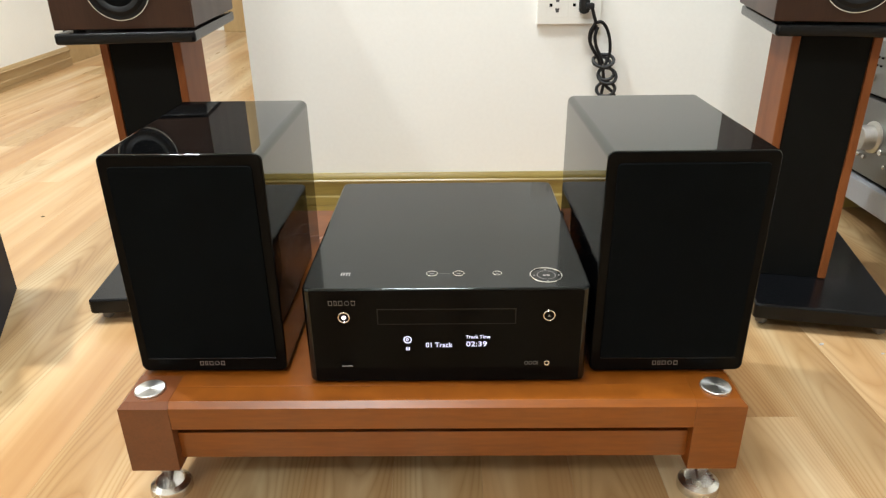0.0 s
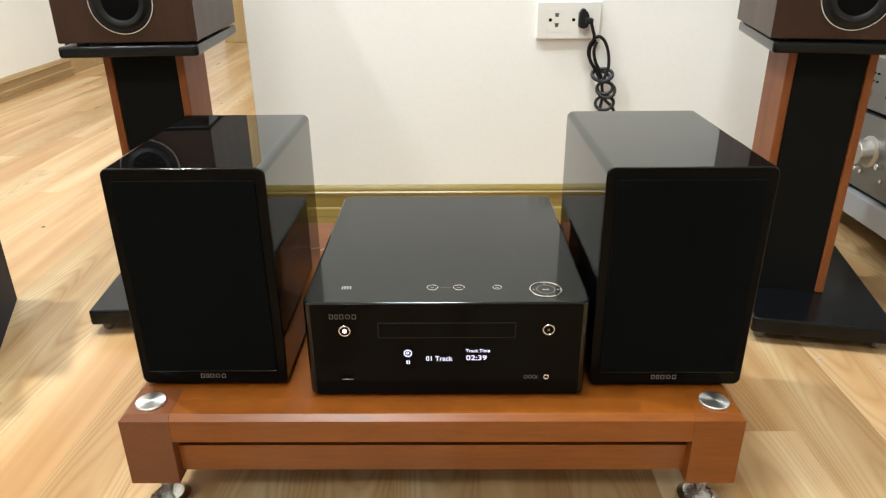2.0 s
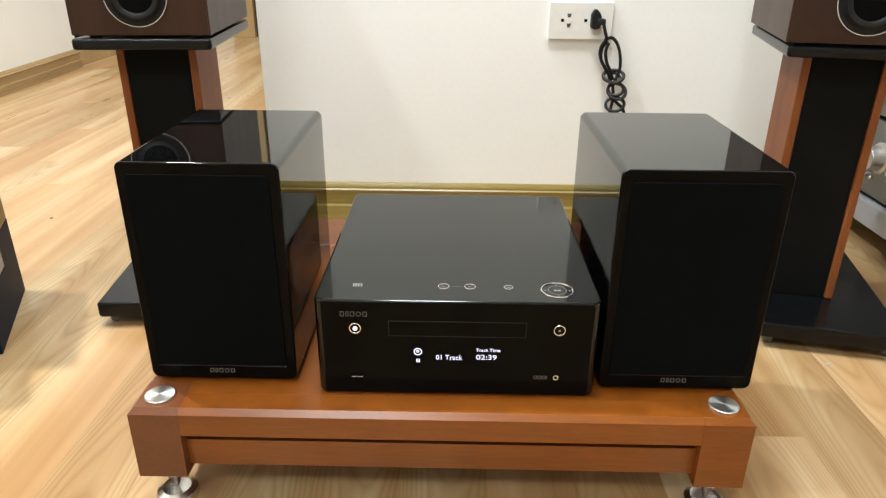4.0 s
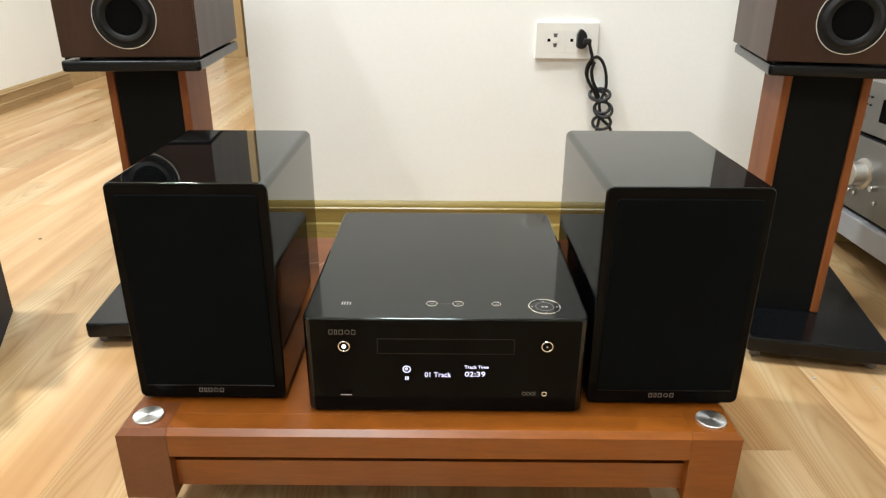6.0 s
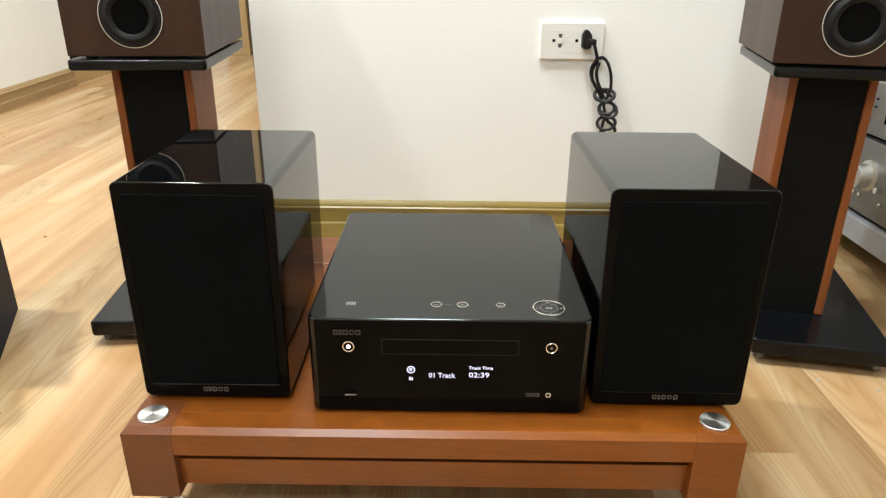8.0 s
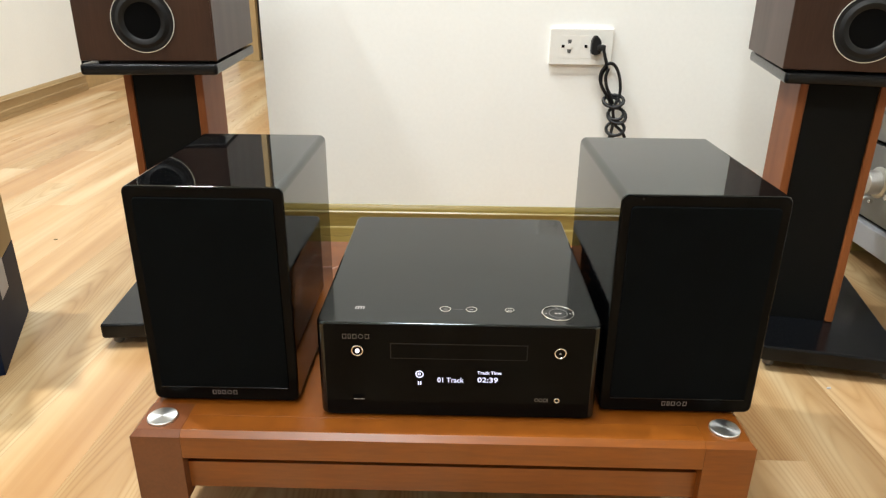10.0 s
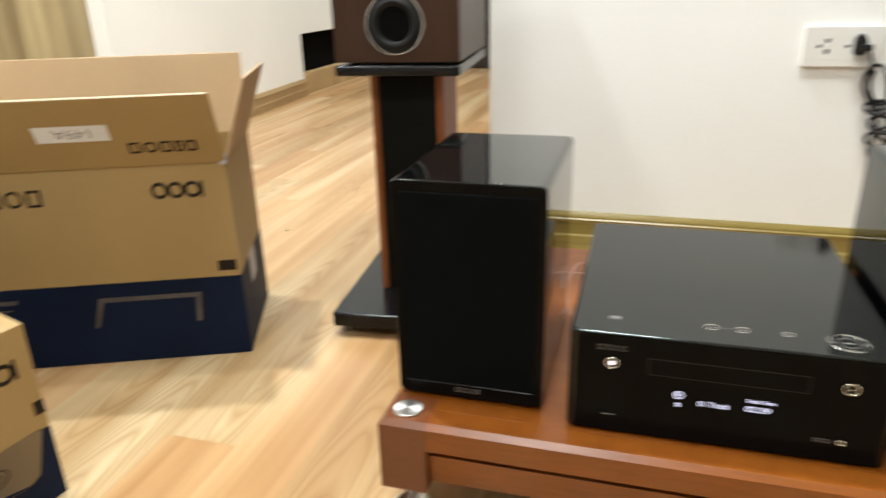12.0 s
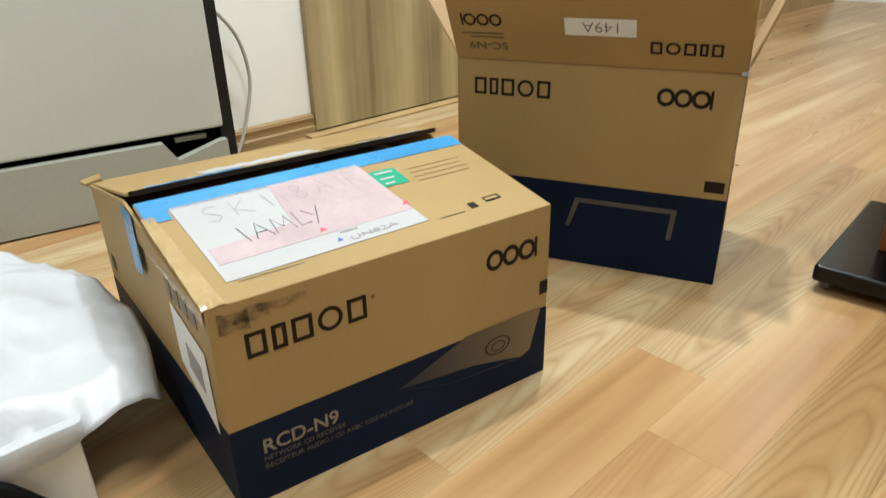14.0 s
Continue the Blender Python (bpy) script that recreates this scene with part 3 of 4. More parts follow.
    writing("display_text", "Track Time", 0.0050, at((0.0190, 0.0009, 0.0453)) @ FRONT, OLDSCREEN, r, "", 0.0001, "LEFT", 1.03, 0.00008)
    writing("display_text", "02:39", 0.0080, at((0.0192, 0.0009, 0.0361)) @ FRONT, OLDSCREEN, r, "", 0.0001, "LEFT", 1.18, 0.00008)

    def top(name, bm, x, y, mat, label=""):
        return part(name, moved(bm, Matrix.Translation((x, y, h - 0.0001))), mat, r, label)

    top("touch_mark", merged(box(-0.005, -0.0038, -0.0032, 0.0032, 0, 0.0003), box(-0.0026, -0.0012, -0.0032, 0.0032, 0, 0.0003), box(0.0002, 0.0016, -0.0032, 0.0032, 0, 0.0003), box(0.003, 0.0042, -0.0032, 0.0032, 0, 0.0003), box(-0.0036, 0.003, 0.0022, 0.0032, 0, 0.0003)), -0.1, 0.0335, SILVERPRINT, "silver printed wireless mark")
    for x, rad in ((-0.014, 0.0059), (0.0125, 0.0059), (0.051, 0.0048)):
        top("touch_button", ring(rad - 0.0011, rad, 0.0006, 36), x, 0.0335, CHROME, "chrome ring touch button")
        top("touch_symbol", box(-0.0018, 0.0018, -0.0005, 0.0005, 0, 0.0002), x, 0.0335, SILVERPRINT)
    top("volume_line", box(-0.0048, 0.0048, -0.0003, 0.0003, 0, 0.0002), -0.0008, 0.0335, GREYPRINT)
    top("control_ring", ring(0.0148, 0.0164, 0.0009, 64), 0.099, 0.0285, CHROME, "large chrome control ring")
    top("control_ring_inner", ring(0.0085, 0.0094, 0.0006, 48), 0.099, 0.0285, GREYPRINT)
    top("centre_symbol", merged(box(-0.0032, -0.0006, -0.0012, 0.0012, 0, 0.0002), box(0.0003, 0.0032, -0.0012, 0.0012, 0, 0.0002)), 0.099, 0.0285, SILVERPRINT)
    for k in range(4):
        a = k * math.pi / 2
        top("arrow_symbol", box(-0.0009, 0.0009, -0.0007, 0.0007, 0, 0.0002), 0.099 + 0.0122 * math.cos(a), 0.0285 + 0.0122 * math.sin(a), SILVERPRINT)
    part("rear_terminal", box(0.138, 0.146, 0.2965, 0.312, 0.052, 0.060, 0.001), RUBBER, r, "black rear plug")


receiver()


# ---- small speakers ----
def mini_speaker(x0, x1, y0, y1, ztop, label):
    w, d, h = x1 - x0, y1 - y0, ztop - PTOP
    s = thing("bookshelf_speaker", label, "speaker", pose((x0 + x1) / 2, y0, PTOP), "small speakers")
    lay = Matrix.Translation((0, d / 2, h / 2 + 0.0015)) @ Matrix.Rotation(radians(90), 4, "X")
    # cabinet front sliced off so its reflection can be darkened by material
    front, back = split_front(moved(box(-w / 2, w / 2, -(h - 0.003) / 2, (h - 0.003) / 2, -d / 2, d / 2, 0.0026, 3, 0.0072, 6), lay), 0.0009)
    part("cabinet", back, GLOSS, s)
    part("front_frame", front, DIMFRONT, s, "black front face round the grille, darkened in its finish")
    for x in (-w / 2 + 0.02, w / 2 - 0.02):
        for y in (0.02, d - 0.02):
            part("foot", moved(lathe([(0.007, 0), (0.007, 0.0022), (0.006, 0.003)], 20), Matrix.Translation((x, y, 0))), RUBBER, s)
    g = moved(box(-w / 2 + 0.0095, w / 2 - 0.0095, -0.0985, 0.1035, -0.002, 0.0022, 0.0008, 2, 0.004, 4), Matrix.Translation((0, 0, h / 2 + 0.002)) @ FRONT)
    part("grille", g, GRILLE, s, "flat black cloth grille")
    part("grille_edge", moved(box(-w / 2 + 0.0099, w / 2 - 0.0099, -0.0997, -0.0983, 0.0, 0.0026, 0.0003, 1), Matrix.Translation((0, 0, h / 2 + 0.002)) @ FRONT), SATIN, s, "glossy lower grille lip")
    part("logo", moved(mark(WORDMARK, 0.0047, 0.11, 0.36), Matrix.Translation((-0.0140, 0, 0.0105)) @ FRONT), SILVERPRINT, s, "small silver logo")
    part("rear_terminal", box(-0.03, 0.03, d - 0.001, d + 0.006, 0.03, 0.075, 0.002), RUBBER, s)
    return s


mini_speaker(-0.313, -0.163, 0.009, 0.226, 0.360, "glossy black small speaker with cloth grille beside the receiver")
mini_speaker(0.144, 0.298, 0.005, 0.235, 0.360, "glossy black small speaker with cloth grille on the platform")


# ---- tall stands with walnut speakers ----
def speaker_stand(m, dx, base, top):
    s = thing("speaker_stand", "black speaker stand with cherry-wood sided column", "speaker stand", m, "speaker stands")
    part("base_plate", box(base - 0.097, base + 0.097, 0, 0.315, 0.017, 0.0415, 0.004, 3, 0.006, 4), SATIN, s)
    for x in (base - 0.08, base + 0.08):
        for y in (0.022, 0.278):
            part("spike_foot", moved(lathe([(0.003, 0), (0.008, 0.004), (0.008, 0.010), (0.005, 0.0175)], 20), Matrix.Translation((x, y, 0))), GREYPRINT, s, "dark metal spike foot")
    part("core", box(dx - 0.045, dx + 0.045, 0.106, 0.232, 0.0415, top, 0.001), COREBLACK, s, "black column core")
    for side in (-1, 1):
        a, b = sorted((side * 0.045, side * 0.0570))
        part("side_board", box(dx + a, dx + b, 0.102, 0.226, 0.0415, top, 0.003, 2), UPRIGHT, s, "cherry-stained wooden side board")
    part("top_plate", box(-0.0945, 0.0945, 0.060, 0.335, top, top + 0.0155, 0.004, 3, 0.006, 4), SATIN, s)
    return s


def big_speaker(m):
    s = thing("standmount_speaker", "dark walnut veneered speaker with chrome-ringed port on a stand", "speaker", m, "stand speakers")
    part("cabinet", box(-0.0938, 0.0938, 0.066, 0.335, 0.0035, 0.385, 0.002), WALNUT, s)
    for x in (-0.07, 0.07):
        for y in (0.09, 0.30):
            part("pad", moved(lathe([(0.008, 0), (0.008, 0.0035)], 16), Matrix.Translation((x, y, 0))), RUBBER, s)
    at = Matrix.Translation((0, 0.066, 0.0575)) @ FRONT @ Matrix.Diagonal((0.935, 0.935, 1, 1))
    part("port_ring", moved(ring(0.0438, 0.0462, 0.0025, 64), at), CHROME, s, "thin bright port ring")
    flare = lathe([(0.0438, 0.0005), (0.0430, 0.0022), (0.037, 0.0026), (0.030, 0.0012)], 64)
    part("port_flare", moved(flare, at), PORTBLACK, s, "black flared port")
    # no real hole: a black disc paints the shade of the port's depth
    part("port_shade", moved(lathe([(0.0265, 0.0022), (0.0262, 0.0030), (0.0005, 0.0030)], 48), at), SHADEBLACK, s, "flat black disc for the shade inside the port")
    lip = bmesh.new()
    n = 48
    rings = []
    for rr, z in ((0.0390, 0.0026), (0.0335, 0.0058), (0.0290, 0.0052), (0.0262, 0.0030)):
        rings.append([lip.verts.new((rr * math.cos(2 * math.pi * k / n), rr * math.sin(2 * math.pi * k / n), z)) for k in range(n)])
    for a, b in zip(rings, rings[1:]):
        for k in range(n):
            lip.faces.new((a[k], a[(k + 1) % n], b[(k + 1) % n], b[k]))
    part("port_lip", moved(lip, at), PORTBLACK, s, "soft rolled rubber lip")
    part("corner_strip", box(0.0918, 0.0945, 0.0652, 0.074, 0.0035, 0.385, 0.001), WALNUT, s)
    return s


LEFT = pose(-0.434, 0.333, 0, 0, 0, 5.0)
RIGHT = pose(0.513, 0.285, 0, 0, 0, -12.0)
speaker_stand(LEFT, 0.004, -0.012, 0.4030)
speaker_stand(RIGHT, -0.0065, 0.028, 0.4070)
tall = big_speaker(LEFT @ pose(0, 0, 0.4185))
copy_thing(tall, RIGHT @ pose(-0.006, -0.006, 0.4225))


# ---- wall socket, plug and cable ----
def socket():
    s = thing("wall_socket", "white double wall socket on the white wall", "wall socket", pose(0.2312, 0.80, 0.4095))
    part("cover_plate", moved(box(-0.0605, 0.0605, -0.034, 0.034, 0, 0.0085, 0.002, 2, 0.003, 3), FRONT), PLASTIC, s)
    for cx in (-0.023, 0.021):
        part("outlet", moved(box(cx - 0.0205, cx + 0.0205, -0.0215, 0.0215, 0.0080, 0.0087, 0.0003, 1), FRONT), PLASTIC, s, "white outlet module")
        part("outlet_boss", moved(lathe([(0.0058, 0.0086), (0.0056, 0.0096), (0.0008, 0.0098)], 24), Matrix.Translation((cx, 0, 0.001)) @ FRONT), PLASTIC, s, "round white boss")
        part("slot", moved(box(cx - 0.0150, cx - 0.0094, -0.0015, 0.0040, 0.0086, 0.0090), FRONT), SHADEBLACK, s, "dark contact slot")
        for z0, z1, w0, w1 in ((0.0062, 0.0135, 0.0028, 0.0040), (-0.0118, -0.0045, 0.0026, 0.0040)):
            part("slot", moved(slab([(cx - w0, z0), (cx + w0, z0), (cx + w1, z1), (cx - w1, z1)], 0.0090), FRONT), SLOTGREY, s, "grey tapered contact slot")


socket()


def plug_and_cable():
    p = thing("power_plug", "black mains plug with a knotted hanging cable", "power plug", pose(0.2565, 0.7905, 0.413))
    outline = [(-0.0080, -0.0130), (-0.0040, -0.0170), (0.0050, -0.0165), (0.0105, -0.0120), (0.0100, 0.0080), (0.0055, 0.0150), (-0.0005, 0.0200), (-0.0060, 0.0150), (-0.0085, 0.0060)]
    body = slab(outline, 0.016)
    bmesh.ops.bevel(body, geom=body.edges[:], offset=0.0018, segments=2, affect="EDGES")
    part("plug_body", moved(body, FRONT), RUBBER, p)
    part("plug_grip", moved(box(0.002, 0.0170, -0.0080, 0.0030, 0.012, 0.026, 0.003, 2), FRONT), RUBBER, p)

    def way(*knots):
        """Points of the hanging cable in units of 0.4 mm across, down and out from the plug."""
        return [(x * 0.0004, -d * 0.0004, -z * 0.0004) for x, z, d in knots]

    def coil(cx, cz, rx, rz, tilt, turn=0.0):
        pts = []
        for k in range(12):
            a = 2 * math.pi * k / 11 + turn
            x, z = rx * math.cos(a), rz * math.sin(a)
            pts.append((cx + x * math.cos(tilt) - z * math.sin(tilt), cz + x * math.sin(tilt) + z * math.cos(tilt), 42 + 22 * math.sin(a + 0.6)))
        return way(*pts)

    runs = [
        way((32, 12, 56), (42, 45, 56), (52, 82, 52), (34, 118, 46), (33, 160, 42), (56, 208, 38), (82, 246, 36), (96, 286, 40)),
        way((52, 84, 50), (80, 78, 46), (108, 104, 42), (128, 156, 40), (134, 216, 40), (122, 258, 44), (108, 300, 46), (116, 352, 44), (110, 408, 42), (104, 456, 42), (124, 490, 42), (160, 484, 40), (180, 448, 38), (166, 410, 36), (134, 382, 34), (118, 352, 34)),
        way((62, 92, 40), (40, 130, 36), (40, 176, 34), (62, 216, 32), (88, 248, 32), (98, 284, 32)),
        way((66, 100, 52), (56, 140, 50), (66, 190, 48), (88, 232, 46), (104, 272, 42)),
        way((112, 420, 48), (126, 450, 48), (134, 478, 46), (128, 490, 42)),
        coil(107, 256, 47, 26, -0.12), coil(100, 262, 42, 22, 0.25, 1.3), coil(130, 328, 42, 34, 0.1), coil(124, 318, 34, 26, -0.3, 2.0), coil(128, 392, 42, 30, -0.25, 0.7),
    ]
    part("cable", merged(*[tube(run, 0.0031, 8, 5) for run in runs]), RUBBER, p, "bundled black cable")


plug_and_cable()

solid("speaker_wire", tube([(-0.157, 0.222, 0.1315), (-0.164, 0.250, 0.133), (-0.170, 0.300, 0.142), (-0.160, 0.345, 0.152), (-0.148, 0.350, 0.145), (-0.146, 0.330, 0.1325), (-0.150, 0.300, 0.1312)], 0.0010, 6, 6), WIRE, "thin pale pink speaker wire lying behind the speaker", "wire")
solid("speaker_wire", tube([(-0.230, 0.222, 0.160), (-0.215, 0.270, 0.150), (-0.190, 0.330, 0.136), (-0.160, 0.360, 0.1312), (-0.060, 0.330, 0.1312), (-0.02, 0.318, 0.1312)], 0.0010, 6, 6), WIRE, "thin pale pink speaker wire lying behind the speaker", "wire")


# ---- silver components beside the stand ----
def component(z, h, name, label, knob):
    c = thing(name, label, "amplifier", pose(0.80, 0.785, z), "silver components")
    part("casing", box(0.012, 0.36, -0.43, 0, 0.004, h, 0.002), SILVER, c)
    part("fascia", box(0, 0.012, -0.434, 0.004, 0.008, h, 0.002), SILVER, c)
    part("seam", box(0.003, 0.0119, -0.432, 0.002, 0.0042, 0.008), SHADEBLACK, c, "dark seam under the front")
    turn = Matrix.Rotation(radians(-90), 4, "Y")
    if knob:
        part("volume_knob", moved(lathe([(0.030, 0), (0.030, 0.003), (0.0235, 0.006), (0.0230, 0.026), (0.0215, 0.028), (0.001, 0.0282)], 40), Matrix.Translation((0, -0.092, h * 0.56)) @ turn), BRUSHED, c, "large turned silver knob")
        part("small_knob", moved(lathe([(0.006, 0), (0.006, 0.012), (0.005, 0.013)], 24), Matrix.Translation((0, -0.140, h * 0.46)) @ turn), CHROME, c)
        for y in (-0.062, -0.082, -0.150):
            part("push_button", moved(lathe([(0.004, 0), (0.004, 0.005), (0.003, 0.006)], 20), Matrix.Translation((0, y, h * 0.29)) @ turn), CHROME, c)
    else:
        part("power_button", box(-0.006, 0.001, -0.056, -0.044, h * 0.30, h * 0.42, 0.001), CHROME, c)
        part("display_window", box(-0.0015, 0.001, -0.21, -0.100, h * 0.34, h * 0.74, 0.001), SHADEBLACK, c, "dark display window")
        for y in (-0.052, -0.065):
            for z1 in (0.58, 0.72):
                part("push_button", moved(lathe([(0.0018, 0), (0.0018, 0.003)], 12), Matrix.Translation((0, y, h * z1)) @ turn), SHADEBLACK, c)
    for y in (-0.40, -0.04):
        part("foot", moved(lathe([(0.016, -0.0), (0.016, 0.0045)], 20), Matrix.Translation((0.05, y, 0))), RUBBER, c)
        part("foot", moved(lathe([(0.016, -0.0), (0.016, 0.0045)], 20), Matrix.Translation((0.31, y, 0))), RUBBER, c)


def low_shelf():
    c = thing("low_rack", "low silver-grey equipment rack base on the floor", "rack", pose(0.79, 0.79, 0))
    part("shelf", box(0, 0.40, -0.46, 0, 0.048, 0.093, 0.003), RACKGREY, c)
    for x in (0.11, 0.35):
        for y in (-0.38, -0.06):
            part("foot", moved(lathe([(0.02, 0), (0.02, 0.048)], 20), Matrix.Translation((x, y, 0))), RUBBER, c)


low_shelf()
component(0.093, 0.150, "stereo_amplifier", "silver stereo amplifier with large volume knob", True)
component(0.243, 0.104, "disc_player", "silver disc player stacked on the amplifier", False)


# ---- closed shipping carton with printed sides ----
# pen strokes of the letters on the label, in a unit square
PEN = {
    "S": [[(0.9, 0.95, 0), (0.4, 1.0, 0), (0.1, 0.75, 0), (0.5, 0.5, 0), (0.8, 0.25, 0), (0.5, 0.0, 0), (0.1, 0.1, 0)]],
    "K": [[(0.1, 1.0, 0), (0.05, 0.0, 0)], [(0.85, 1.0, 0), (0.1, 0.45, 0), (0.95, 0.0, 0)]],
    "1": [[(0.15, 1.0, 0), (0.3, 0.0, 0)]],
    "8": [[(0.8, 0.85, 0), (0.4, 1.0, 0), (0.15, 0.75, 0), (0.5, 0.5, 0), (0.8, 0.2, 0), (0.4, 0.0, 0), (0.15, 0.25, 0), (0.5, 0.55, 0), (0.8, 0.85, 0)]],
    "A": [[(0.0, 0.0, 0), (0.45, 1.0, 0), (0.95, 0.0, 0)], [(0.15, 0.38, 0), (0.8, 0.38, 0)]],
    "R": [[(0.1, 0.0, 0), (0.15, 1.0, 0), (0.8, 0.85, 0), (0.75, 0.6, 0), (0.15, 0.5, 0), (0.9, 0.0, 0)]],
    "M": [[(0.0, 0.0, 0), (0.2, 0.95, 0), (0.55, 0.3, 0), (0.95, 0.95, 0), (1.1, 0.0, 0)]],
    "L": [[(0.15, 1.0, 0), (0.05, 0.05, 0), (0.7, 0.1, 0)]],
    "Y": [[(0.0, 0.95, 0), (0.4, 0.5, 0)], [(0.95, 1.0, 0), (0.2, -0.15, 0)]],
}


def receiver_carton():
    L, D, H, S = 0.3695, 0.385, 0.213, 0.088
    c = thing("shipping_carton", "scuffed brown and navy cardboard carton with loose taped flaps", "cardboard box", pose(-0.7436, -0.4539, 0, 0, 0, 81.2))
    t = 0.004
    for name, b0 in (("front_wall", (0, L, 0, t)), ("back_wall", (0, L, D - t, D)), ("left_wall", (0, t, t, D - t)), ("right_wall", (L - t, L, t, D - t))):
        x0, x1, y0, y1 = b0
        w = part(name, box(x0, x1, y0, y1, S, H, 0.0012, 2), CARD, c)
        part("navy_band", box(x0 - 0.0004, x1 + 0.0004, y0 - 0.0004, y1 + 0.0004, 0.0, S, 0.0012, 2), NAVY, w, "navy printed lower band")
    part("bottom", box(t, L - t, t, D - t, 0.001, 0.005), CARD_IN, c)
    part("inner_flap", box(0.004, L - 0.004, 0.02, D - 0.02, H - 0.012, H - 0.008), CARD_IN, c, "folded inner flap in shadow")

    half, rise = 0.178, 0.037
    pitch = math.degrees(math.atan2(rise, half))
    flap = Matrix.Translation((0, 0, H)) @ Matrix.Rotation(radians(pitch), 4, "X")
    f = part("front_flap", moved(box(0, L, 0, half, -0.004, 0, 0.0008, 1), flap), CARD, c, "front flap bulging up at its free edge")
    back = Matrix.Translation((0, D, H)) @ Matrix.Rotation(radians(-12.5), 4, "X")
    r = part("rear_flap", moved(box(0, L, -0.188, 0, -0.004, 0, 0.0008, 1), back), CARD, c, "rear flap standing a little open")
    scraps = random.Random(5)

    def ragged(x0, x1, y0, y1, rag):
        """An outline with torn, uneven long sides."""
        k = max(6, int((x1 - x0) / 0.008))
        low = [(x0 + (x1 - x0) * i / k, y0 + scraps.uniform(-rag, rag)) for i in range(k + 1)]
        high = [(x1 - (x1 - x0) * i / k, y1 + scraps.uniform(-rag, rag)) for i in range(k + 1)]
        return slab(low + high, 0.0004)

    lifted = back @ Matrix.Translation((0, 0, 0.0003))
    part("tape_remnant", moved(ragged(0.085, 0.215, -0.176, -0.140, 0.006), lifted), PAPER, r, "torn whitish tape remains")
    part("tape_remnant", moved(ragged(0.225, 0.300, -0.182, -0.160, 0.005), lifted), CLEARTAPE, r, "torn clear tape remains")
    part("tape_remnant", moved(ragged(0.262, 0.345, -0.186, -0.176, 0.003), lifted), GREYINK, r, "greyish torn paper edge")
    part("blue_tape", moved(ragged(0.020, 0.120, -0.1868, -0.179, 0.0015), lifted), BLUETAPE, r, "thin rest of blue tape")
    part("bent_corner", moved(slab([(-0.006, -0.012), (0.012, -0.016), (0.014, 0.004), (-0.010, 0.006)], 0.004), Matrix.Translation((0, D, H + 0.001)) @ Matrix.Rotation(radians(-14), 4, "Y")), CARD, r, "frayed pale corner")
    part("torn_edge", moved(box(0.004, L - 0.004, -0.1890, -0.188, -0.0050, 0.0004), back), INK, r, "dark corrugated cut edge")
    # short side flap of the near end, under the two long ones
    side = slab([(0.0, 0.0), (0.385, 0.0), (0.205, 0.034)], 0.003)
    part("gusset", moved(side, Matrix.Translation((0.0005, 0, H - 0.001)) @ Matrix.Rotation(radians(90), 4, "Z") @ FRONT @ Matrix.Translation((0, 0, -0.0036))), CARD, c, "creased side flap")
    side2 = slab([(0.0, 0.0), (0.385, 0.0), (0.205, 0.034)], 0.003)
    part("gusset", moved(side2, Matrix.Translation((L - 0.010, 0, H - 0.001)) @ Matrix.Rotation(radians(90), 4, "Z") @ FRONT), CARD, c, "creased side flap")

    def on_flap(name, pts, depth, mat, label="", lift=0.0004):
        return part(name, moved(slab(pts, depth), flap @ Matrix.Translation((0, 0, lift))), mat, f, label)

    def quad(x0, x1, y0, y1):
        return [(x0, y0), (x1, y0), (x1, y1), (x0, y1)]

    on_flap("blue_tape", quad(0.001, L - 0.001, half - 0.024, half + 0.0005), 0.0004, BLUETAPE, "strip of blue tape along the flap edge")
    on_flap("blue_tape", quad(0.001, 0.024, half - 0.040, half - 0.024), 0.0004, BLUETAPE)
    on_flap("label_sheet", [(0.029, 0.026), (0.235, 0.031), (0.228, 0.160), (0.026, 0.157)], 0.0004, PAPER, "white taped-on label sheet")
    on_flap("label_tint", [(0.033, 0.050), (0.233, 0.056), (0.229, 0.156), (0.125, 0.156), (0.118, 0.085), (0.033, 0.076)], 0.0002, PINK, "pink tinted label print", 0.0009)
    on_flap("red_mark", [(0.132, 0.058), (0.140, 0.059), (0.136, 0.065)], 0.0002, REDINK, "", 0.0012)
    on_flap("red_mark", [(0.228, 0.066), (0.236, 0.066), (0.235, 0.074)], 0.0002, REDINK, "", 0.0012)
    on_flap("blue_mark", [(0.139, 0.037), (0.145, 0.038), (0.142, 0.043)], 0.0002, BLUEINK, "", 0.0012)
    first = Matrix.Translation((0.050, 0.116, 0.0012)) @ Matrix.Rotation(radians(3), 4, "Z")
    second = Matrix.Translation((0.066, 0.072, 0.0012)) @ Matrix.Rotation(radians(3), 4, "Z")
    for line, ink, words in ((first, PENCIL, (("S", 0.0), ("K", 0.028), ("1", 0.060), ("1", 0.075), ("8", 0.090), ("A", 0.116), ("1", 0.142), ("R", 0.153))), (second, PENINK, (("1", 0.0), ("A", 0.012), ("M", 0.032), ("L", 0.056), ("Y", 0.068)))):
        for letter, along in words:
            strokes = [moved(tube(path, 0.028 if ink is PENINK else 0.019, 5, 1 if letter in "K1AMLYR" else 5), Matrix.Diagonal((0.018, 0.026, 0.004, 1))) for path in PEN[letter]]
            part("handwriting", moved(merged(*strokes), flap @ line @ Matrix.Translation((along, 0, 0))), ink, f, "pen handwriting" if ink is PENINK else "faint pencil handwriting")
    writing("label_code", "UN82A", 0.0095, flap @ Matrix.Translation((0.152, 0.0335, 0.0012)) @ Matrix.Rotation(radians(4), 4, "Z"), PENCIL, f, "printed label code", 0.0001, "LEFT", 1.75, -0.0001)
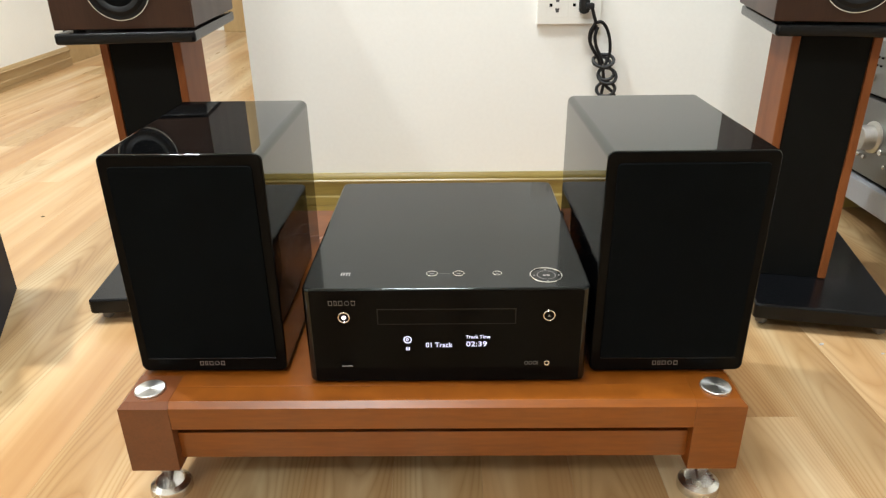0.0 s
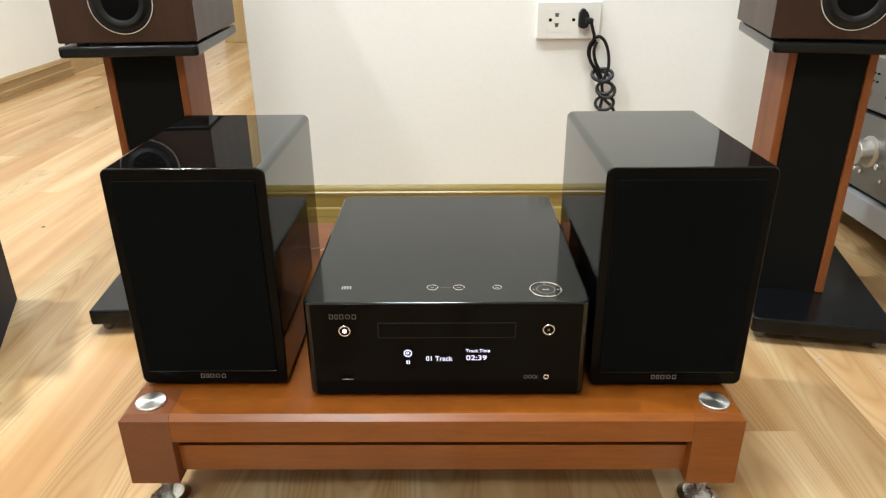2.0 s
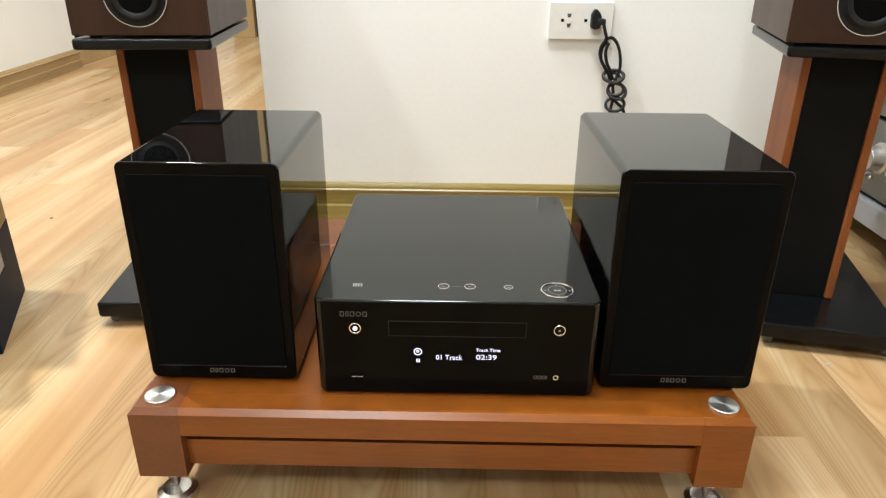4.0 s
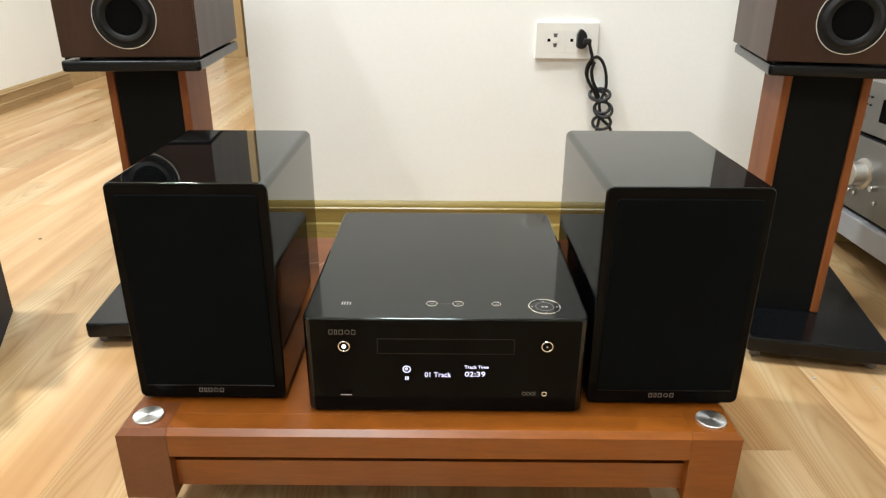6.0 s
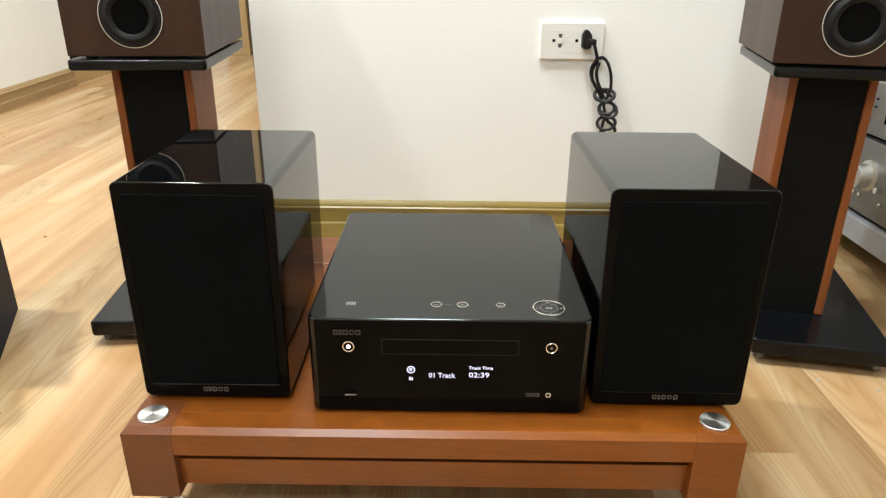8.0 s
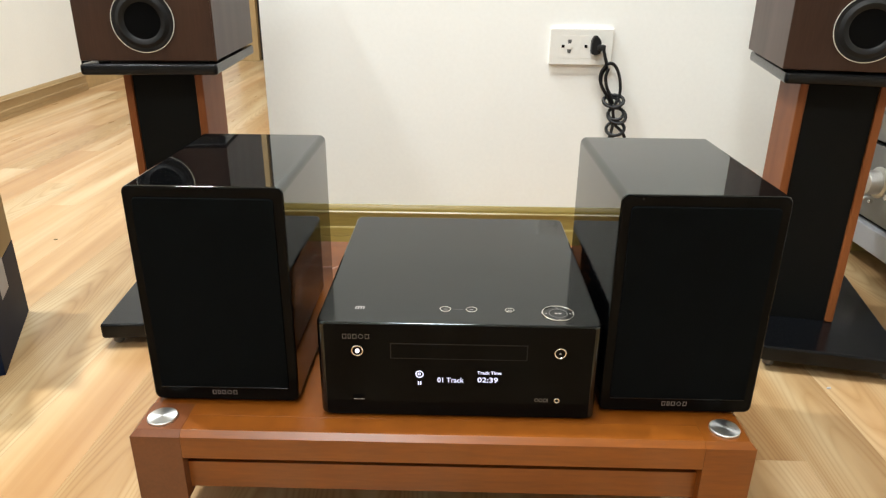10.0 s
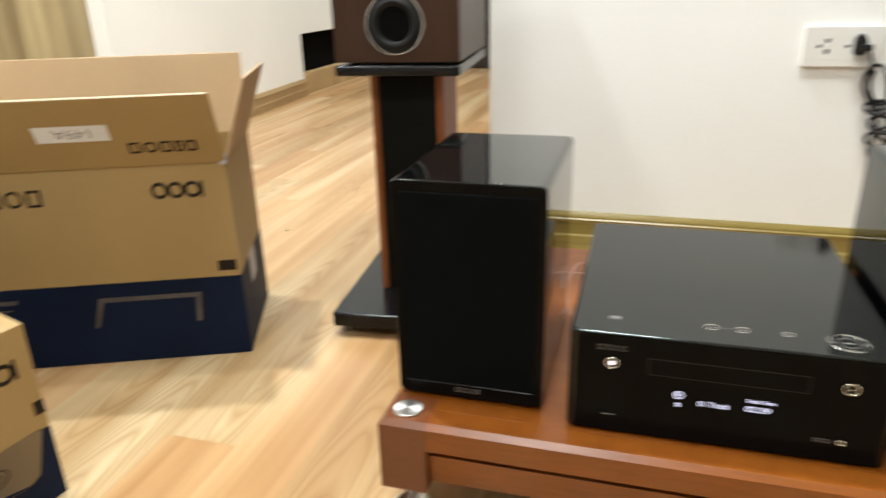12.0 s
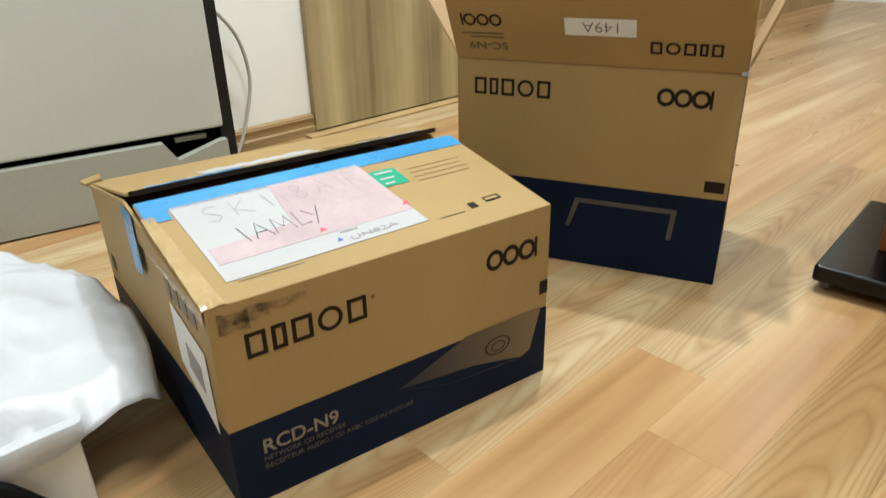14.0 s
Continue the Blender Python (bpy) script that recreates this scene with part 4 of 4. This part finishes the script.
    on_flap("small_print", quad(0.148, 0.166, 0.0485, 0.0515), 0.0002, GREYINK, "", 0.0012)
    on_flap("small_print", quad(0.038, 0.098, 0.0225, 0.0235), 0.0002, PICPRINT)
    on_flap("green_sticker", quad(0.2305, 0.262, 0.104, 0.138), 0.0003, GREEN, "green rounded sticker")
    for k, y in enumerate((0.136, 0.124, 0.114)):
        on_flap("sticker_line", quad(0.235, 0.257 - 0.005 * k, y - 0.006, y - 0.003), 0.0002, PAPER, "", 0.0009)
    for k in range(4):
        on_flap("small_print", quad(0.272, 0.344 - 0.005 * (k % 2), 0.128 - 0.009 * k, 0.1286 - 0.009 * k), 0.0002, PICPRINT)
    on_flap("icon", quad(0.288, 0.297, 0.030, 0.040), 0.0002, INK, "dark square icon")
    on_flap("icon", quad(0.310, 0.330, 0.034, 0.043), 0.0002, INK, "dark badge icon")
    on_flap("icon_line", quad(0.311, 0.327, 0.0365, 0.0405), 0.0002, CARD, "", 0.0007)
    on_flap("small_print", quad(0.248, 0.278, 0.028, 0.0295), 0.0002, PICPRINT)

    # front face prints: x along the face, z up
    def on_front(name, bm, x, z, mat, label="", lift=0.0002):
        return part(name, moved(bm, Matrix.Translation((x, -lift, z)) @ FRONT), mat, c, label)

    on_front("logo", mark(WORDMARK, 0.0245, 0.155, 0.20), 0.0275, 0.1560, INK, "large dark logo")
    on_front("logo", mark(ROUNDMARK, 0.0235, 0.20, -0.04), 0.2825, 0.1575, INK, "dark round-shaped logo")
    on_front("registered_dot", ring(0.0012, 0.0020, 0.0002, 16), 0.150, 0.176, INK)
    on_front("square_mark", box(0, 0.0115, 0, 0.0165, 0, 0.0003), 0.3575, 0.1070, INK, "black square print")
    at = lambda x, z: Matrix.Translation((x, -0.0009, z)) @ FRONT
    writing("model_text", "RCD-N9", 0.0215, at(0.0265, 0.0535), PALEPRINT, c, "pale model lettering", 0.0001, "LEFT", 0.98, 0.0003)
    writing("model_text", "NETWORK CD RECEIVER", 0.0074, at(0.0265, 0.0445), DULLPRINT, c, "", 0.0001)
    writing("model_text", "RECEPTEUR AUDIO / CD AVEC RESEAU INTEGRE", 0.0074, at(0.0265, 0.0355), DULLPRINT, c, "", 0.0001)
    on_front("picture_print", slab([(0.170, 0.026), (0.235, 0.006), (0.331, 0.0), (0.345, 0.006), (0.360, 0.057), (0.258, 0.0575)], 0.0003), 0, 0.0340, PHOTO, "printed picture of the device corner", 0.0008)
    on_front("picture_shade", slab([(0.170, 0.026), (0.235, 0.006), (0.335, 0.0), (0.265, 0.016)], 0.0002), 0, 0.0345, NAVY, "", 0.0012)
    on_front("picture_ring", moved(ring(0.0135, 0.0152, 0.0002, 40), Matrix.Diagonal((1.15, 0.75, 1, 1))), 0.298, 0.064, INK, "", 0.0012)
    on_front("picture_ring", moved(ring(0.0072, 0.0084, 0.0002, 32), Matrix.Diagonal((1.15, 0.75, 1, 1))), 0.299, 0.063, INK, "", 0.0012)
    for x0, x1, z0, z1 in ((0.008, 0.034, 0.187, 0.204), (0.012, 0.052, 0.193, 0.203), (0.040, 0.086, 0.198, 0.204)):
        on_front("smudge", ragged(x0, x1, z0, z1, 0.0025), 0, 0, SMUDGE, "rubbed dark smudge", 0.0003)

    # near end face: x = 0, seen towards +x
    end = Matrix.Translation((-0.0003, 0, 0)) @ Matrix.Rotation(radians(-90), 4, "Z") @ FRONT

    def on_end(name, pts, mat, label="", lift=0.0):
        return part(name, moved(slab([(-y, z) for y, z in pts], 0.0004), Matrix.Translation((-lift, 0, 0)) @ end), mat, c, label)

    on_end("end_label", [(0.022, 0.075), (0.105, 0.110), (0.105, 0.176), (0.022, 0.160)], LIFTEDPAPER, "pale stuck-on end label", 0.0006)
    on_end("label_print", [(0.040, 0.110), (0.075, 0.120), (0.075, 0.146), (0.040, 0.138)], GREYINK, "", 0.0012)
    on_end("blue_tape", [(0.172, 0.176), (0.200, 0.172), (0.208, 0.240), (0.170, 0.242)], BLUETAPE, "strip of blue tape", 0.0044)
    for k in range(4):
        on_end("handling_mark", [(0.030 + 0.022 * k, 0.181), (0.044 + 0.022 * k, 0.181), (0.044 + 0.022 * k, 0.199), (0.030 + 0.022 * k, 0.199)], PICPRINT, "dark handling symbol")
    on_end("square_mark", [(0.345, 0.110), (0.362, 0.110), (0.362, 0.128), (0.345, 0.128)], INK)

    def wrinkled(w, h, seed, slant=0.0):
        """A strip of tape w by h in x, y, with sharp little creases."""
        bm = bmesh.new()
        nx, ny = 14, 40
        rows = []
        for j in range(ny + 1):
            row = []
            for i in range(nx + 1):
                u, v = i / nx, j / ny
                crease = abs(noise.noise(Vector((u * w * 60, v * h * 90, seed)))) + 0.5 * abs(noise.noise(Vector((v * h * 200, u * w * 160, seed + 5))))
                ragged = 0.06 * noise.noise(Vector((v * 9, seed, 2.0)))
                row.append(bm.verts.new((w * u * (1 + ragged - slant * v), h * v, 0.0005 + 0.0020 * crease)))
            rows.append(row)
        for j in range(ny):
            for i in range(nx):
                bm.faces.new((rows[j][i], rows[j][i + 1], rows[j + 1][i + 1], rows[j + 1][i]))
        return bm

    part("clear_tape", moved(wrinkled(0.021, half - 0.03, 1.7, 0.5), flap @ Matrix.Translation((-0.002, 0.0, 0.0))), CLEARTAPE, f, "shiny wrinkled clear tape")
    # turned so that its width runs down the end and its length along it
    down_end = Matrix(((0, 0, -1, -0.0005), (0, 1, 0, 0.004), (-1, 0, 0, H + 0.002), (0, 0, 0, 1)))
    part("clear_tape", moved(wrinkled(0.017, 0.150, 6.1, 0.45), down_end), CLEARTAPE, c, "shiny wrinkled clear tape")

    # the empty carton leans out of square
    lean = Matrix.Identity(4)
    lean[0][1] = -0.045
    for ob in c.children_recursive:
        ob.data.transform(lean)


receiver_carton()


# ---- open carton behind it ----
def speaker_carton():
    L, D, H, S = 0.397, 0.215, 0.305, 0.130
    c = thing("open_carton", "open empty brown and navy cardboard carton, flaps up", "cardboard box", pose(-1.012, 0.092, 0, 0, 0, 22.7))
    t = 0.005
    for name, b0 in (("front_wall", (0, L, 0, t)), ("back_wall", (0, L, D - t, D)), ("left_wall", (0, t, t, D - t)), ("right_wall", (L - t, L, t, D - t))):
        x0, x1, y0, y1 = b0
        w = part(name, box(x0, x1, y0, y1, S, H, 0.0012, 2), CARD, c)
        part("navy_band", box(x0 - 0.0004, x1 + 0.0004, y0 - 0.0004, y1 + 0.0004, 0, S, 0.0012, 2), NAVY, w, "navy printed lower band")
    part("bottom", box(t, L - t, t, D - t, 0.001, 0.006), CARD_IN, c)
    long, short = 0.115, 0.118
    f_m = Matrix.Translation((0, 0.001, H)) @ Matrix.Rotation(radians(180 - 62), 4, "X")
    f = part("front_flap", moved(box(0.002, L + 0.001, 0, long, 0.0, 0.004, 0.001, 1), f_m), CARD, c, "front flap folded up and outward")
    b_m = Matrix.Translation((0, D - 0.004, H)) @ Matrix.Rotation(radians(80), 4, "X")
    part("back_flap", moved(box(0, L, 0, 0.128, -0.004, 0, 0.001, 1), b_m), CARD_IN, c, "rear flap standing up")
    r_m = Matrix.Translation((L - 0.003, 0, H)) @ Matrix.Rotation(radians(-71), 4, "Y")
    part("side_flap", moved(box(0, short, 0.004, D - 0.004, -0.004, 0, 0.001, 1), r_m), CARD_IN, c, "side flap standing up")
    l_m = Matrix.Translation((0.003, 0, H)) @ Matrix.Rotation(radians(58), 4, "Y")
    part("side_flap", moved(box(-short, 0, 0.004, D - 0.004, -0.004, 0, 0.001, 1), l_m), CARD_IN, c, "side flap leaning outward")

    def on_front(name, bm, x, z, mat, label="", lift=0.0002):
        return part(name, moved(bm, Matrix.Translation((x, -lift, z)) @ FRONT), mat, c, label)

    on_front("logo", mark(WORDMARK, 0.0245, 0.155, 0.20), 0.028, 0.252, INK, "large dark logo")
    on_front("logo", mark(ROUNDMARK, 0.0245, 0.20, -0.04), 0.290, 0.254, INK, "dark round-shaped logo")
    on_front("square_mark", box(0, 0.026, 0, 0.016, 0, 0.0003), 0.366, 0.140, INK, "black square print")
    frame_bits = merged(slab([(-0.009, -0.004), (-0.003, -0.004), (0.010, 0.036), (0.142, 0.036), (0.142, 0.043), (0.004, 0.043)], 0.0003), slab([(0.1425, 0.043), (0.1425, 0.036), (0.139, -0.004), (0.146, -0.004), (0.150, 0.043)], 0.0003))
    on_front("picture_print", frame_bits, 0.185, 0.065, DULLPRINT, "faint printed picture outline", 0.0008)
    for k in range(3):
        on_front("small_print", box(0, 0.046 - 0.01 * k, 0, 0.006 if k == 0 else 0.0025, 0, 0.0003), 0.030, 0.107 - 0.011 * k, DULLPRINT, "", 0.0008)

    # flap prints stand on their heads
    down = Matrix.Rotation(radians(180), 4, "Z")

    def on_flap(name, bm, x, y, mat, label="", lift=0.0002):
        return part(name, moved(bm, f_m @ Matrix.Translation((x, y, 0.004 + lift)) @ down), mat, f, label)

    on_flap("logo", mark(WORDMARK, 0.0185, 0.17, 0.22), 0.366, 0.0425, INK, "dark logo, upside down")
    on_flap("logo", mark(ROUNDMARK, 0.0190, 0.17, 0.03), 0.080, 0.0760, INK, "dark round-shaped logo, upside down")
    on_flap("small_print", box(0, 0.062, 0, 0.0022, 0, 0.0003), 0.080, 0.0460, PICPRINT)
    on_flap("small_print", box(0, 0.050, 0, 0.0022, 0, 0.0003), 0.080, 0.0400, PICPRINT)
    on_flap("paper_label", box(0, 0.093, 0, 0.0260, 0, 0.0003), 0.260, 0.0740, LIFTEDPAPER, "white paper strip with handwriting")
    writing("model_text", "SC-N9", 0.0170, f_m @ Matrix.Translation((0.084, 0.0300, 0.0043)) @ down, PICPRINT, f, "dark model lettering, upside down", 0.0002, "LEFT", 1.25, 0.0003)
    writing("handwriting", "149A", 0.0230, f_m @ Matrix.Translation((0.242, 0.0690, 0.0046)) @ down, PENINK, f, "pen handwriting, upside down", 0.0001, "LEFT", 1.05, -0.0004)
    # far end label on the side wall
    side = Matrix.Translation((L + 0.0006, 0, 0)) @ Matrix.Rotation(radians(90), 4, "Z") @ FRONT
    part("end_label", moved(slab([(0.075, 0.085), (0.125, 0.085), (0.125, 0.135), (0.075, 0.135)], 0.0004), side), PAPER, c, "small white end label")
    part("tape_scrap", moved(box(L - 0.007, L + 0.002, -0.004, 0.003, -0.005, 0.009, 0.001, 1), Matrix.Translation((0, 0, H))), PAPER, c, "white scrap of tape at the fold")
    part("cut_edge", moved(box(0.004, L - 0.002, long, long + 0.0006, 0.0004, 0.0036), f_m), CARDEDGE, f, "pale corrugated cut edge")


speaker_carton()


# ---- white carton with a crumpled bag over it ----
def white_carton():
    c = thing("white_carton", "small plain white carton on the floor", "cardboard box", pose(-0.848, -0.546, 0, 0, 0, -6))
    part("body", box(-0.30, 0, -0.34, 0, 0, 0.088, 0.003, 2), CARTON, c)
    part("lid_edge", box(-0.3015, 0.0015, -0.3415, 0.0015, 0.080, 0.0905, 0.002), CARTON, c)


white_carton()


def crumpled_bag():
    """Bag film lying over the carton, sagging off two sides, with folds and creases."""
    c = thing("shopping_bag", "crumpled white plastic bag with black strap over a white carton", "bag", pose(0, 0, 0))
    nx, ny = 80, 80
    bm = bmesh.new()
    grid = []
    for j in range(ny + 1):
        row = []
        for i in range(nx + 1):
            u, v = i / nx, j / ny
            # v runs along the carton's front, u from the front to the back
            x = -0.838 - 0.42 * u + 0.010 * math.sin(6 * v + 1) * (1 - u) - 0.03 * max(0.0, v - 0.8) / 0.2
            y = -0.87 + v * (0.402 + 0.16 * u - 0.19 * u * u)
            n1 = noise.noise(Vector((x * 9, y * 9, 1.3)))
            n2 = noise.noise(Vector((x * 26, y * 26, 4.1)))
            n3 = abs(noise.noise(Vector((x * 13 + y * 7, y * 13 - x * 5, 8.8))))
            n4 = abs(noise.noise(Vector((x * 7 - y * 12, y * 6 + x * 9, 3.7))))
            z = 0.112 + 0.012 * n1 + 0.002 * n2 + 0.013 * (0.35 - n3) + 0.013 * (0.35 - n4)
            z += 0.016 * math.exp(-((u - 0.5) ** 2 + (v - 0.55) ** 2) / 0.10)
            edge = max(0.0, v - 0.84) / 0.16
            z -= (0.020 + 0.010 * n1) * edge * edge
            hang = max(0.0, 0.09 - u) / 0.09
            x += 0.010 * hang * (n1 + 0.3)
            z -= (0.026 + 0.09 * max(0.0, 0.90 - v) + 0.012 * n1) * hang ** 1.2
            floor_z = 0.0935 if -1.15 < x < -0.846 and y < -0.540 else 0.012
            row.append(bm.verts.new((x, y, max(z, floor_z))))
        grid.append(row)
    for j in range(ny):
        for i in range(nx):
            bm.faces.new((grid[j][i], grid[j][i + 1], grid[j + 1][i + 1], grid[j + 1][i]))
    bmesh.ops.recalc_face_normals(bm, faces=bm.faces)
    film = part("film", bm, BAG, c, "creased white plastic film")
    m = film.modifiers.new("thickness", "SOLIDIFY")
    m.thickness, m.offset = 0.0012, 0
    strap = tube([(-0.850, -0.690, 0.098), (-0.842, -0.660, 0.090), (-0.838, -0.630, 0.078), (-0.838, -0.611, 0.066), (-0.837, -0.593, 0.040), (-0.836, -0.575, 0.012)], 0.0075, 8, 6)
    part("strap", strap, COREBLACK, c, "black carrying strap")


crumpled_bag()


# ---- grey-white appliance by the wall ----
def appliance():
    a = thing("floor_cabinet", "grey-white floor-standing metal cabinet with lower drawer", "cabinet", pose(-1.512, -0.052, 0, 0, 0, -10.2))
    part("body", box(-0.30, 0.0, -0.80, 0, 0.134, 0.95, 0.006, 3), APPLIANCE, a)
    pts = [(-0.80, 0.004), (0.0, 0.004), (0.0, 0.112), (-0.012, 0.112), (-0.095, 0.088), (-0.118, 0.124), (-0.80, 0.124)]
    front = moved(slab(pts, 0.020), Matrix.Translation((-0.004, 0, 0)) @ Matrix.Rotation(radians(90), 4, "Z") @ FRONT @ Matrix.Translation((0, 0, -0.004)))
    part("drawer_front", front, PLINTHGREY, a, "grey-green drawer front with grip cut-out")
    # black block paints the shade behind the grip cut-out
    part("drawer_gap_shade", box(-0.29, -0.036, -0.79, -0.01, 0.0, 0.129), SHADEBLACK, a, "black block for the shade in the drawer gap")
    # added block, stands in for the dark recess between cabinet and wall
    part("rear_housing", box(-0.30, -0.035, 0.001, 0.030, 0.0, 0.93, 0.003), RUBBER, a, "black block added for the dark recess by the wall")
    part("grip_bar", box(-0.030, -0.022, -0.09, -0.03, 0.112, 0.122, 0.002), PLINTHGREY, a)


appliance()
solid("hanging_cord", tube([(-1.700, -0.005, 0.36), (-1.705, 0.045, 0.335), (-1.715, 0.105, 0.265), (-1.72, 0.125, 0.17), (-1.71, 0.095, 0.075), (-1.70, 0.060, 0.015), (-1.69, 0.03, 0.005)], 0.004, 8, 8), GREYWIRE, "thin grey cord hanging from the cabinet to the floor", "cord")
solid("hanging_cord", tube([(-1.64, 0.005, 0.20), (-1.64, 0.020, 0.12), (-1.63, 0.018, 0.06), (-1.65, 0.03, 0.006)], 0.0035, 8, 8), GREYWIRE, "thin grey cord hanging from the cabinet to the floor", "cord")

# ---- specks on the floor ----
for x, y, s, mat in ((-0.862, 0.772, 0.0028, PICPRINT), (0.528, 0.255, 0.0028, PAPER), (0.60, 0.23, 0.002, PAPER)):
    solid("crumb", moved(lathe([(s, 0), (s * 0.9, s * 0.4), (s * 0.4, s * 0.6)], 8), Matrix.Diagonal((1.4, 0.7, 1, 1))), mat, "tiny crumb lying on the laminate floor", "crumb", pose(x, y, 0, 0, 0, 20))

# ---- laminate floor, plank by plank ----
floor = structure("floor", box(-1.95, 2.22, -4.62, 4.07, -0.06, -0.008), SHADEBLACK, "pale warm oak laminate floor", "floor")
PLANK_W, PLANK_L = 0.0965, 1.21
plank = mesh_of("plank", box(-PLANK_W / 2 + 0.00004, PLANK_W / 2 - 0.00004, -PLANK_L / 2 + 0.00004, PLANK_L / 2 - 0.00004, -0.008, 0.0, 0.00012, 1), LAMINATE)
rng = random.Random(11)
far = []
X0, X1, Y0, Y1 = -1.95, 2.22, -4.62, 4.07
for i in range(44):
    shift = {14: 1.02, 24: 1.085}.get(i, rng.uniform(0, PLANK_L))
    x0, x1 = max(X0, X0 - 0.04 + i * PLANK_W), min(X1, X0 - 0.04 + (i + 1) * PLANK_W)
    for j in range(9):
        y0 = max(Y0, Y0 - PLANK_L + shift + j * PLANK_L)
        y1 = min(Y1, Y0 - PLANK_L + shift + (j + 1) * PLANK_L)
        if x1 - x0 < 0.004 or y1 - y0 < 0.004:
            continue
        if x0 > 1.25 or y1 < -2.4 or (y0 > 2.4 and x0 > 0.3):
            far.append((x0, x1, y0, y1))
            continue
        p = new("plank", plank)
        p.parent = floor
        p.location = ((x0 + x1) / 2, (y0 + y1) / 2, rng.uniform(-0.00005, 0))
        p.scale = ((x1 - x0) / PLANK_W, (y1 - y0) / PLANK_L, 1)

# the planks far behind and beside the camera, in one mesh
verts, faces = [], []
for x0, x1, y0, y1 in far:
    k = len(verts)
    g = 0.00008
    for z in (-0.008, 0.0):
        verts += [(x0 + g, y0 + g, z), (x1 - g, y0 + g, z), (x1 - g, y1 - g, z), (x0 + g, y1 - g, z)]
    faces += [(k + 3, k + 2, k + 1, k), (k + 4, k + 5, k + 6, k + 7)] + [(k + a, k + (a + 1) % 4, k + 4 + (a + 1) % 4, k + 4 + a) for a in range(4)]
me = bpy.data.meshes.new("far_planks")
me.from_pydata(verts, [], faces)
me.materials.append(FARWOOD)
rest = new("planks", me)
rest.parent = floor
tagged(rest, kind="stuff")
